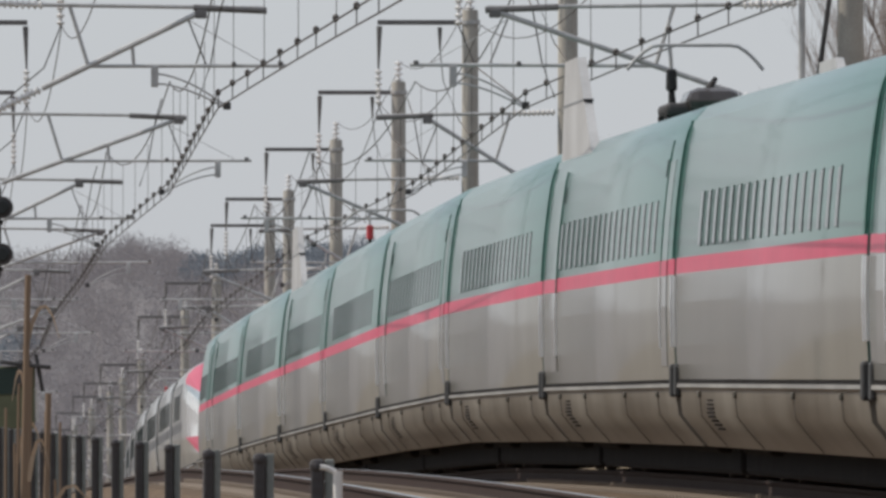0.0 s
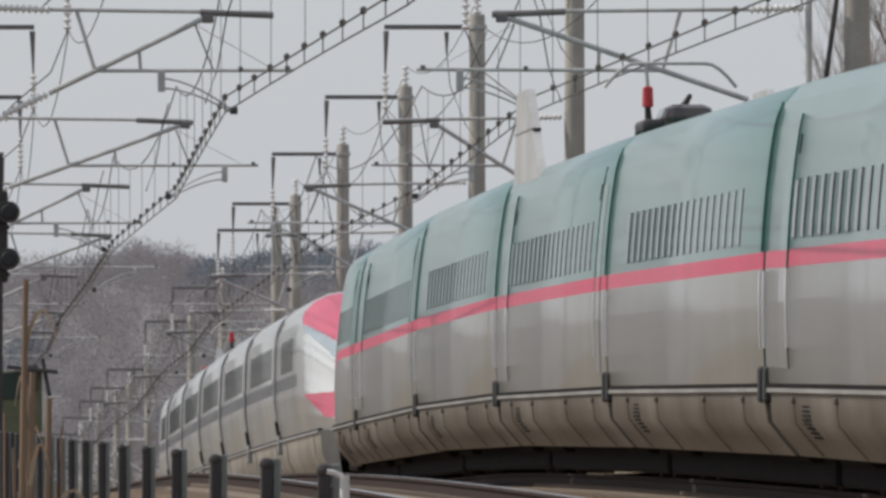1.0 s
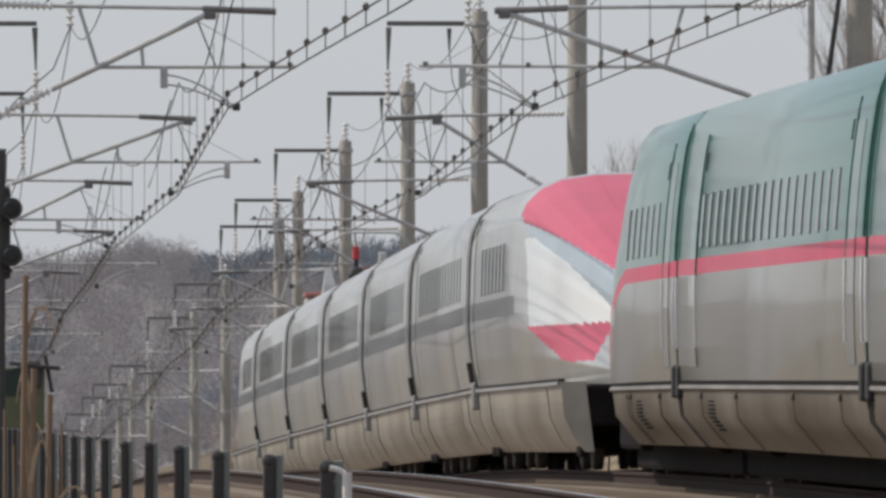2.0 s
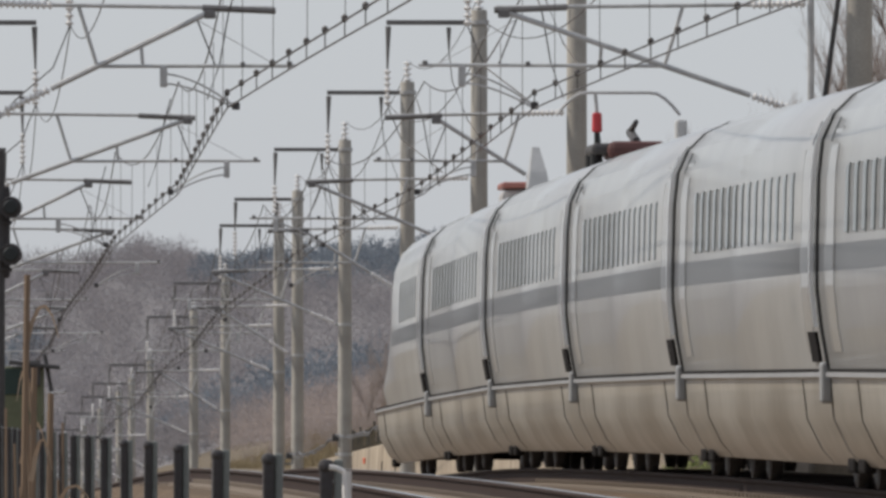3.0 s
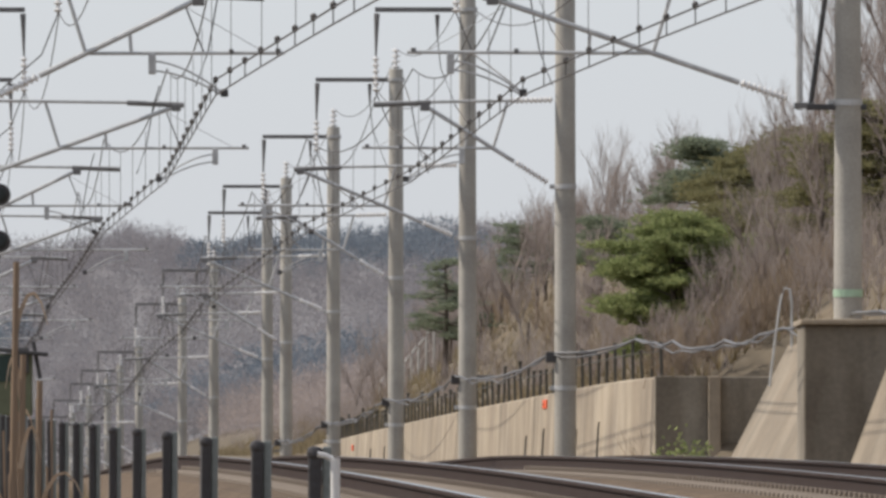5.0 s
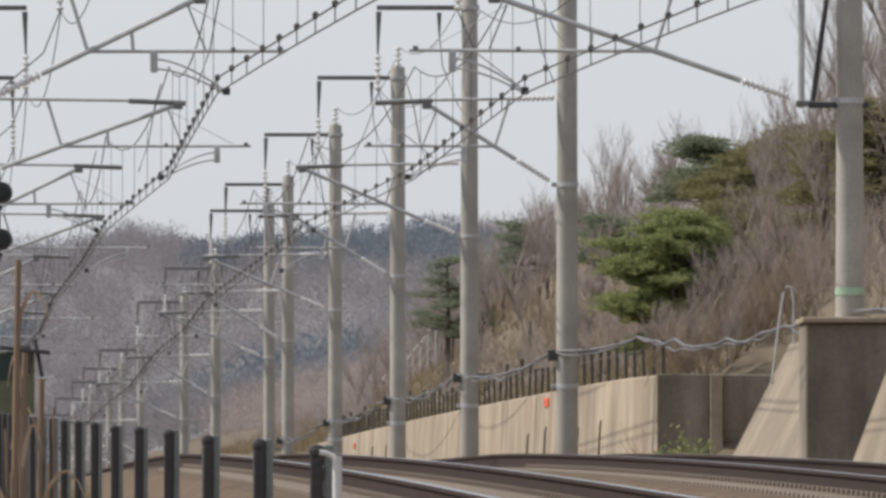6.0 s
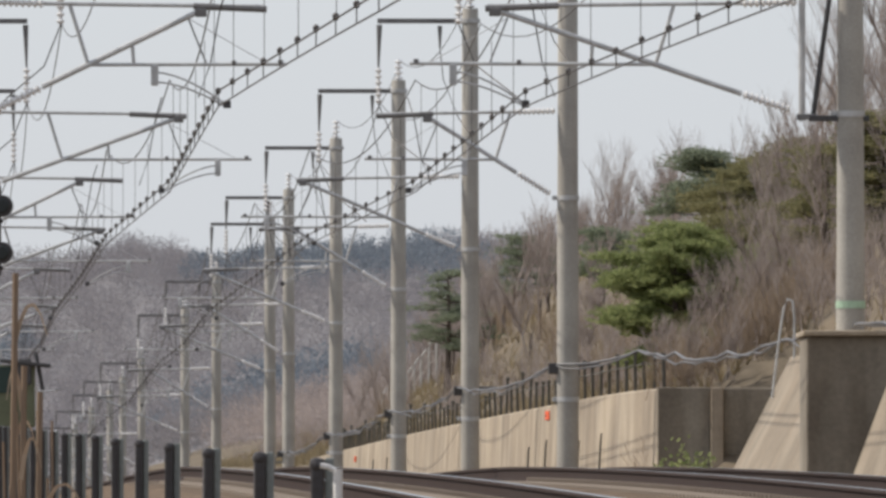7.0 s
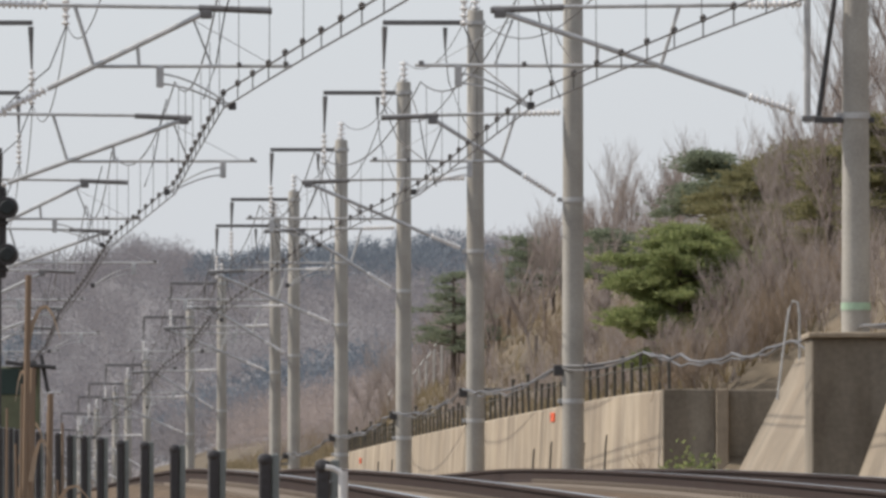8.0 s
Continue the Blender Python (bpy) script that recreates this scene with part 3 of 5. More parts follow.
def wall_fence():
    """Posts with rails along the top of the retaining wall."""
    f = tagged(new("wall_fence"), "rusty dark steel post fence along the wall top", "fence")
    bm = box(-0.028, 0.028, -0.028, 0.028, 0, 0.56, bevel=0.006)
    add_box(bm, -0.04, 0.04, -0.04, 0.04, 0.54, 0.59, bevel=0.008)
    first = None
    d = 264.0
    while d < 520:
        m = Matrix.Translation(at(d, 4.66, wall_top(d) - 0.005)) @ pose(0, 0, 0, 4 * hashed(d, 1.3), 5 * hashed(d, 2.7), heading(d)) @ Matrix.Diagonal((1, 1, 1.12 + 0.5 * hashed(d * 1.7, 4.4), 1))
        if first is None:
            first = part("post", bm, FENCE, f)
            first.matrix_basis = m
        else:
            again("post", first, m, f)
        d += 3.4
    for z in (0.46,):
        part("rail_wire", add_tube(bmesh.new(), [at(q, 4.66, wall_top(q) + z + 0.03 * hashed(q * 0.3, z)) for q in steps(264, 519, 128)], 0.012, 6), FENCE, f)


wall_fence()


BRACKET_Z = (1.77, 1.64, 1.35, 0.93, 0.5, 0.2)


def trackside_cables():
    """A grey cable slung along the poles and over the revetment."""
    hung = [(180.0, 7.2, 2.0), (204.0, 5.53, 1.90), (221.0, 4.94, 1.84), (262.0, 3.34, 2.0)]
    hung += [(p, x - 0.25, z) for p, x, z in zip(POLES[1:7], POLE_X[1:7], BRACKET_Z)]
    for strand, (slack, rad) in enumerate(((1.0, 0.024), (1.35, 0.016))):
        pts = []
        for (a, xa, za), (b, xb, zb) in zip(hung, hung[1:]):
            low = (0.20 if b - a > 30 else 0.09) * slack
            for q in steps(0, 1, 14)[:-1]:
                d = a + (b - a) * q
                wob = min(1.0, 8 * q * (1 - q))
                pts.append((xa + (xb - xa) * q + wob * 0.05 * hashed(d * 0.2, 5 + strand), d, za + (zb - za) * q - 4 * q * (1 - q) * low + wob * 0.13 * hashed(d * 0.21, 2 + strand)))
        tagged(part("trackside_cable", add_tube(bmesh.new(), pts, rad, 6), CABLE_GREY), "sagging grey cable along the wall", "cable", group="trackside cables")
    for d, x, z in zip(POLES[1:7], POLE_X[1:7], BRACKET_Z):
        br = tagged(new("cable_bracket"), "dark steel bracket holding the trackside cable to a pole", "bracket", group="cable brackets")
        part("arm", box(-0.3, 0.55, -0.03, 0.03, -0.03, 0.03, bevel=0.01), STEEL_MID, br)
        part("grip", box(-0.34, -0.16, -0.09, 0.09, -0.16, 0.03, bevel=0.02), STEEL_DARK, br)
        br.matrix_basis = Matrix.Translation((x, d, z)) @ pose(0, 0, 0, 0, 0, heading(d))
    hoop = [at(221, 3.97, 1.0), at(221, 4.08, 1.9), at(221, 4.14, 2.3), at(221, 4.19, 2.42), at(221, 4.26, 2.40), at(221, 4.29, 2.2), at(221, 4.29, 1.5)]
    tagged(part("cable_hoop", tube(hoop, 0.018), STEEL), "bent grey cable pipe on the concrete slope", "pipe")


trackside_cables()


def markers():
    for d, z in ((308.0, 1.05), (470.0, 0.29)):
        t = tagged(new("distance_marker"), "small orange marker plate on the concrete wall", "marker", group="orange markers")
        part("plate", box(-0.03, 0.0, -0.9, 0.9, -0.09, 0.09, bevel=0.01), ORANGE, t)
        part("bolt", tube([(-0.045, 0.3, 0), (-0.02, 0.3, 0)], 0.02), STEEL_DARK, t)
        t.matrix_basis = Matrix.Translation(at(d, 4.425 + 0.08 * (z + 0.75) / 2.1, z)) @ pose(0, 0, 0, 0, 0, heading(d))


markers()


def slope_fence():
    """Pale bent fence posts up on the grass slope, and dark stakes at the foot of the wall."""
    f = tagged(new("slope_fence"), "pale fence posts with bent tops on the grass slope", "fence")
    bm = tube([(0, 0, -0.3), (0, 0, 1.35), (0.03, 0, 1.5), (0.2, 0, 1.75)], 0.04, 8)
    first = None
    for i in range(9):
        d = 536 + i * 12
        off = 8.6 + 0.1 * hashed(i, 3.1)
        m = Matrix.Translation((bend(d) + off, d, ground_height(off, d))) @ pose(0, 0, 0, 0, 2 * hashed(i, 8.0), 20 * hashed(i, 1.0))
        if first is None:
            first = part("post", bm, PALE_FENCE, f)
            first.matrix_basis = m
        else:
            again("post", first, m, f)
    for z in (0.4, 0.8, 1.15):
        pts = [Vector((bend(d) + 8.6, d, ground_height(8.6, d) + z)) for d in steps(536, 632, 30)]
        part("strand", add_tube(bmesh.new(), pts, 0.008, 5), PALE_FENCE, f)
    for d, off, tall in ((399, 4.15, 0.55), (430, 4.1, 0.25), (416, 4.15, 0.3), (300, 4.1, 0.55), (306, 4.0, 0.42), (284, 4.05, 0.5), (274, 4.0, 0.62)):
        k = tagged(part("stake", tube([(0, 0, -0.5), (0, 0, tall * 0.8), (0.01, 0, tall)], [0.022, 0.02, 0.014], 7), FENCE), "thin dark rusty stake at the wall foot", "stake", group="stakes at the wall foot")
        k.matrix_basis = Matrix.Translation(at(d, off, 0.0)) @ pose(0, 0, 0, 2, 3, 0)


slope_fence()


# ---- the train ----
SPEED = 86.9
GREEN_END = 322.3                 # depth of the last joint between green cars at the start
SECTION_GREEN = [(0.0, 3.73), (0.7, 3.715), (1.1, 3.675), (1.36, 3.59), (1.49, 3.44), (1.55, 3.22), (1.59, 2.95), (1.625, 2.65), (1.65, 2.35), (1.662, 2.13),
                 (1.668, 1.98), (1.675, 1.7), (1.668, 1.3), (1.65, 0.97)]
SECTION_SILVER = [(0.0, 3.62), (0.5, 3.60), (0.9, 3.54), (1.15, 3.42), (1.32, 3.25), (1.42, 3.02), (1.455, 2.7), (1.47, 2.12), (1.472, 1.89),
                  (1.47, 1.75), (1.43, 1.4), (1.37, 1.06)]


def ring(section):
    """The closed outline from a half section that runs from the roof's crown to the sill."""
    half = [(x, z) for x, z in section]
    return [(-x, z) for x, z in half[::-1]] + half[1:]


def loft(rings_at, mats_of):
    """Skins outlines; rings_at: (y, [(x, z)...]); mats_of(z, y, x) picks the material."""
    bm = bmesh.new()
    rows = [[bm.verts.new((x, y, z)) for x, z in rg] for y, rg in rings_at]
    n = len(rows[0])
    for (y0, r0), (y1, r1), a, b in zip(rings_at, rings_at[1:], rows, rows[1:]):
        for k in range(n - 1):
            f = bm.faces.new((a[k], a[k + 1], b[k + 1], b[k]))
            zc = (r0[k][1] + r0[k + 1][1] + r1[k][1] + r1[k + 1][1]) / 4
            xc = (r0[k][0] + r0[k + 1][0] + r1[k][0] + r1[k + 1][0]) / 4
            f.material_index = mats_of(zc, (y0 + y1) / 2, xc, k)
        bm.faces.new((a[0], b[0], b[-1], a[-1]))
    bm.faces.new(rows[0])
    bm.faces.new(rows[-1][::-1])
    bmesh.ops.recalc_face_normals(bm, faces=bm.faces[:])
    return bm


def half_width(section, z):
    for (x0, z0), (x1, z1) in zip(section, section[1:]):
        if z1 <= z <= z0:
            return x0 + (x1 - x0) * (z0 - z) / (z0 - z1)
    return section[-1][0]


def side_strip(section, y0, y1, z0, z1, proud, sgn, n=6):
    """A thin panel that follows the side of the car."""
    bm = bmesh.new()
    zs = steps(z0, z1, n)
    cols = []
    for depth in (proud, -0.02):
        cols.append([[bm.verts.new((sgn * (half_width(section, z) + depth), y, z)) for z in zs] for y in (y0, y1)])
    (a, b), (c, d) = cols
    for k in range(n):
        bm.faces.new((a[k], a[k + 1], b[k + 1], b[k]))
        bm.faces.new((a[k], c[k], c[k + 1], a[k + 1]))
        bm.faces.new((b[k], b[k + 1], d[k + 1], d[k]))
    bm.faces.new((a[0], b[0], d[0], c[0]))
    bm.faces.new((a[n], c[n], d[n], b[n]))
    bmesh.ops.recalc_face_normals(bm, faces=bm.faces[:])
    return bm


def skirt_bm(y0, y1, sgn, top, half, low, inn, end_half=None):
    """The skirt under one side; with end_half it narrows towards y1."""
    bm = bmesh.new()
    shift = (end_half or half) - half
    sec = [(half + 0.015, top), (half + 0.02, top - 0.035), (half - 0.02, top - 0.06), (half - 0.05, (top + low) / 2), (half - inn * 0.6, low + 0.14),
           (half - inn, low), (half - inn - 0.1, low), (half - 0.3, top)]
    rows = [[bm.verts.new((sgn * (x + dx), y, z)) for x, z in sec] for y, dx in ((y0, 0.0), (y1, shift))]
    n = len(sec)
    for k in range(n):
        bm.faces.new((rows[0][k], rows[0][(k + 1) % n], rows[1][(k + 1) % n], rows[1][k]))
    bm.faces.new(rows[0][::-1])
    bm.faces.new(rows[1])
    bmesh.ops.recalc_face_normals(bm, faces=bm.faces[:])
    return bm


def bogie(y, parent, half):
    b = part("bogie", box(-half + 0.46, half - 0.46, y - 1.9, y + 1.9, 0.26, 0.62, bevel=0.06), UNDER, parent, "dark bogie")
    for q in (-1.25, 1.25):
        for s in (-0.7535, 0.7535):
            bm = bmesh.new()
            add_tube(bm, [(s - 0.07, y + q, 0.44), (s - 0.055, y + q, 0.44), (s + 0.055, y + q, 0.44), (s + 0.07, y + q, 0.44)], [0.38, 0.43, 0.43, 0.38], 24)
            part("wheel", bm, STEEL_DARK, b)
        part("axle", tube([(-0.7, y + q, 0.44), (0.7, y + q, 0.44)], 0.08), UNDER, b)


def pantograph(car, y, roof, red, up=1.0, low=False):
    p = part("pantograph", box(-0.55, 0.55, y - 0.8, y + 0.8, roof + 0.22, roof + 0.36, bevel=0.05), STEEL_DARK, car, "folded dark pantograph with red insulator cover")
    for sx in (-0.5, 0.5):
        for sy in (-0.6, 0.6):
            part("stand", tube([(sx, y + sy, roof - 0.08), (sx, y + sy, roof + 0.24)], 0.06, 10), RUBBER, p)
    if low:
        part("cowl", box(-0.36, 0.36, y - 1.0, y + 0.4, roof + 0.16, roof + 0.38, bevel=0.08), RUST, p, "red-brown low cowl")
    else:
        part("cowl", box(-0.34, 0.26, y - 1.1, y + 0.3, roof + 0.24, roof + 0.52, bevel=0.13), COWL, p, "dark glossy streamlined cowl")
    part("lower_arm", tube([(0, y - 0.7, roof + 0.38), (0, y + 0.75, roof + 0.52)], 0.055), STEEL_DARK, p)
    part("upper_arm", tube([(0, y + 0.75, roof + 0.52), (0, y - 0.6, roof + 0.62)], [0.045, 0.03]), STEEL_DARK, p)
    part("red_cover", tube([(-0.46, y - 0.3, roof + 0.5), (-0.46, y - 0.3, roof + 0.52), (-0.46, y - 0.3, roof + 0.72), (-0.46, y - 0.3, roof + 0.74)], [0.05, 0.066, 0.06, 0.04], 10),
         RED_COVER if red else RUBBER, p, "red insulator cover" if red else "")
    part("insulator_rod", tube([(-0.44, y - 0.3, roof + 0.1), (-0.46, y - 0.3, roof + 0.51)], [0.06, 0.035], 10), RUBBER, p)
    part("horn_stay", tube([(-0.46, y - 0.3, roof + 0.72), (-0.48, y - 0.3, roof + up)], 0.022, 8), STEEL, p)
    head = [(x, y - 0.3, roof + up - max(0.0, abs(x + 0.2) - 0.42) ** 1.6 * 1.6) for x in steps(-0.95, 0.55, 16)]
    part("collector_head", tube(head, 0.02), STEEL, p)


COWL = shade("dark_glossy_cowl", (0.10, 0.085, 0.08), 0.22, 0.3, vary=0.3, scale=3, fine=15, coat=0.6, bump=0.0)


def noise_shield(car, y0, y1, roof, half, tall, mat=None, run0=3.6, run1=0.9):
    for s in (-1, 1):
        bm = bmesh.new()
        prof = [(y0, roof - 0.42), (y0 + run0, roof + tall), (y1 - run1, roof + tall), (y1, roof - 0.42)]
        v = [[bm.verts.new((s * (half + dx), y, z)) for y, z in prof] for dx in (-0.05, 0.05)]
        bm.faces.new(v[0])
        bm.faces.new(v[1][::-1])
        for k in range(4):
            bm.faces.new((v[0][k], v[0][(k + 1) % 4], v[1][(k + 1) % 4], v[1][k]))
        bmesh.ops.recalc_face_normals(bm, faces=bm.faces[:])
        sh = part("noise_shield", bm, mat or SHIELD, car, "pale grey trapezoid noise shield")
        part("shield_seam", box(s * half - 0.056, s * half + 0.056, y0 + run0 * 0.6, y1 - 0.5, roof + tall * 0.45, roof + tall * 0.45 + 0.02), BAND_PAINT, sh)


def nose_ring(rg, u, low, blunt, slim, wide_low=0.0):
    """The outline drawn in towards the tip: u runs from the full body to the tip. wide_low: the sill keeps its width almost to the tip."""
    out = []
    h = (1 - u) ** blunt
    for x, z in rg:
        w = max(slim, (1 - u ** 1.7) ** 0.62) if u < 1 else slim
        if wide_low:
            k = min(1.0, max(0.0, (2.35 - z) / 0.9)) * wide_low
            k = k * k * (3 - 2 * k)
            keep = max(slim, (1 - u ** 7) ** 0.6 * (1 - 0.05 * u)) if u < 1 else slim
            w = w * (1 - k) + keep * k
        out.append((x * w, low + (z - low) * (0.12 + 0.88 * h)))
    return out


def finer(section, n):
    """The same half section with more points."""
    res = [section[0]]
    for (x0, z0), (x1, z1) in zip(section, section[1:]):
        res += [(x0 + (x1 - x0) * q, z0 + (z1 - z0) * q) for q in steps(0, 1, n)[1:]]
    return res


def green_car(kind, label, doors=True):
    """A green-over-white car. kind: middle, or end with its nose towards +y, or lead with its nose towards -y."""
    car = tagged(new("green_train_car"), label, "train car", group="cars of the green train")
    sec = SECTION_GREEN
    rg = ring(sec)
    n0, n1 = -12.28, 12.28
    rings = [(n0, [(x * 0.99, 0.97 + (z - 0.97) * 0.996) for x, z in rg]), (n0 + 0.05, rg)]
    if kind == "middle":
        rings += [(n1 - 0.05, rg), (n1, [(x * 0.99, 0.97 + (z - 0.97) * 0.996) for x, z in rg])]
    else:
        rings += [(-3.6, rg)]
        rings += [(-3.6 + 17.4 * u, nose_ring(rg, u, 0.75, 1.05, 0.18)) for u in steps(0, 1, 26)[1:]]
    m = len(sec)

    def mats(z, y, x, k):
        j = min(k, 2 * m - 3 - k)
        return 2 if j < 3 else (1 if j < 4 else 0)
    body = part("body_shell", loft(rings, mats), [GREEN_PAINT, PINK_PAINT, WHITE_PAINT], car, "green upper body, pink stripe and dusty white sides")
    smooth(body, 40)
    ends = (n0, n1) if kind == "middle" else (n0,)
    for e in ends:
        s = 1 if e > 0 else -1
        hood = loft([(e - s * 0.1, [(x * 0.962, 0.9 + (z - 0.9) * 0.984) for x, z in rg]), (e + s * 0.22, [(x * 0.962, 0.9 + (z - 0.9) * 0.984) for x, z in rg])], lambda *q: 0)
        part("gangway_hood", hood, RUBBER, car, "black gangway hood")
        for sx in (-1, 1):
            part("joint_edge", side_strip(sec, min(e - s * 0.02, e - s * 0.2), max(e - s * 0.02, e - s * 0.2), 2.135, 3.46, 0.005, sx, 12), GREEN_DEEP, car, "dark green edge beside the joint")
    skirts = [(-12.2, 12.2)] if kind == "middle" else [(-12.2, -1.0)]
    for y0, y1 in skirts:
        for s in (-1, 1):
            sk = smooth(part("skirt", skirt_bm(y0, y1, s, 0.93, 1.655, 0.33, 0.30), SKIRT_PAINT, car, "grimy tan skirt"), 40)
            for y in (y0 + 2.9, y0 + 8.6, y1 - 8.2, y1 - 3.1):
                bm = bmesh.new()
                add_tube(bm, [(s * 1.645, y, 0.86), (s * 1.617, y, 0.63), (s * 1.49, y, 0.47), (s * 1.372, y, 0.34)], 0.0045, 6)
                add_box(bm, s * 1.63 - 0.03, s * 1.63 + 0.03, y - 0.08, y + 0.08, 0.8, 0.86, bevel=0.015)
                part("skirt_seam", bm, FENCE, sk)
            for y in (y1 - 4.4,):
                for i in range(9):
                    z = 0.5 + i * 0.038
                    hw = 1.655 - 0.05 - (0.13 * max(0, 0.63 - z) / 0.16)
                    part("louver", box(s * hw - 0.02, s * hw + 0.02, y - 0.45, y + 0.45, z, z + 0.018), UNDER, sk)
            part("sill_groove", box(s * 1.62 - 0.045, s * 1.62 + 0.04, y0, y1, 0.93, 0.965), UNDER, car)
            for y in (n0 + 0.12,) + ((n1 - 0.12,) if kind == "middle" else ()):
                part("coupler_strap", box(s * 1.61 - 0.08, s * 1.61 + 0.07, y - 0.14, y + 0.14, 0.80, 1.12, bevel=0.03), RUBBER, car, "black strap at the car joint")
    if kind != "middle":
        def nose_half(y):
            return 1.655 * (1 - max(0.0, (y + 3.6) / 17.4) ** 1.7) ** 0.62
        ys = steps(-1.0, 10.0, 6)
        for a, b in zip(ys, ys[1:]):
            for s in (-1, 1):
                smooth(part("nose_skirt", skirt_bm(a + 0.01, b - 0.01, s, 0.93, nose_half(a), 0.33, 0.30, nose_half(b)), SKIRT_PAINT, car, "grimy tan skirt"), 40)
    part("underframe", box(-1.0, 1.0, -12.1, 12.1 if kind == "middle" else 6, 0.05, 0.9, bevel=0.05), UNDER, car, "dark underframe")
    for y in ((-8.75, 8.75) if kind == "middle" else (-8.75, 5.0)):
        bogie(y, car, 1.6)
    ys = [-8.95 + 1.045 * i for i in range(18)] if kind == "middle" else [-8.95 + 1.045 * i for i in range(6)]
    pane = {}
    for s in (-1, 1):
        for y in ys:
            if s not in pane:
                pane[s] = part("window", side_strip(sec, -0.2, 0.2, 2.23, 2.72, 0.006, s), GLASS, car, "dark window pane")
                pane[s].matrix_basis = pose(0, y, 0)
                lip = part("window_rim", side_strip(sec, -0.23, -0.195, 2.215, 2.735, 0.011, s), RIM, pane[s])
            else:
                w = again("window", pane[s], pose(0, y, 0), car)
                again("window_rim", lip_of[s], pose(0, 0, 0), w)
            if s not in lip_of:
                lip_of[s] = lip
        spots = () if not doors else ((-11.4, 9.4) if kind == "middle" else (-11.4,))
        for y in spots:
            door = part("door", side_strip(sec, y, y + 0.95, 1.12, 3.1, 0.007, s, 10), GREEN_PAINT, car, "green sliding door")
            part("door_foot", side_strip(sec, y, y + 0.95, 1.10, 1.97, 0.009, s, 6), WHITE_PAINT, door)
            part("door_stripe", side_strip(sec, y, y + 0.95, 1.975, 2.125, 0.011, s, 2), PINK_PAINT, door)
            for e in ((y + 0.95,) if y < 0 else (y - 0.07,)):
                part("door_gasket", side_strip(sec, e, e + 0.08, 1.98, 3.3, 0.014, s, 10), GREEN_DEEP, door)
                # highlight along the door recess edge, added as a white strip
                part("door_highlight", side_strip(sec, e - 0.03, e + 0.09, 1.28, 1.96, 0.022, s, 4), LAMP_AND_GLINT, door, "white strip painted as the highlight on the door edge")
            part("side_sign", side_strip(sec, y + (1.35 if y < 0 else -0.45), y + (1.42 if y < 0 else -0.38), 2.95, 3.12, 0.01, s, 3), RUBBER, car)
        for e in ends:
            a = e + (-0.02 if e > 0 else -0.05)
            # glint beside the joint, made as a raised white strip
            part("joint_glint", side_strip(sec, a - 0.12, a + 0.02, 1.28, 1.96, 0.025, s, 4), LAMP_AND_GLINT, car, "white strip painted as the highlight at the car joint")
    return car


lip_of = {}
RUST = shade("red_brown_cover", (0.12, 0.045, 0.04), 0.6, vary=0.3, scale=4, fine=20)
RIM = shade("window_rim_grey", (0.085, 0.105, 0.103), 0.5, vary=0.2, scale=2, fine=20)


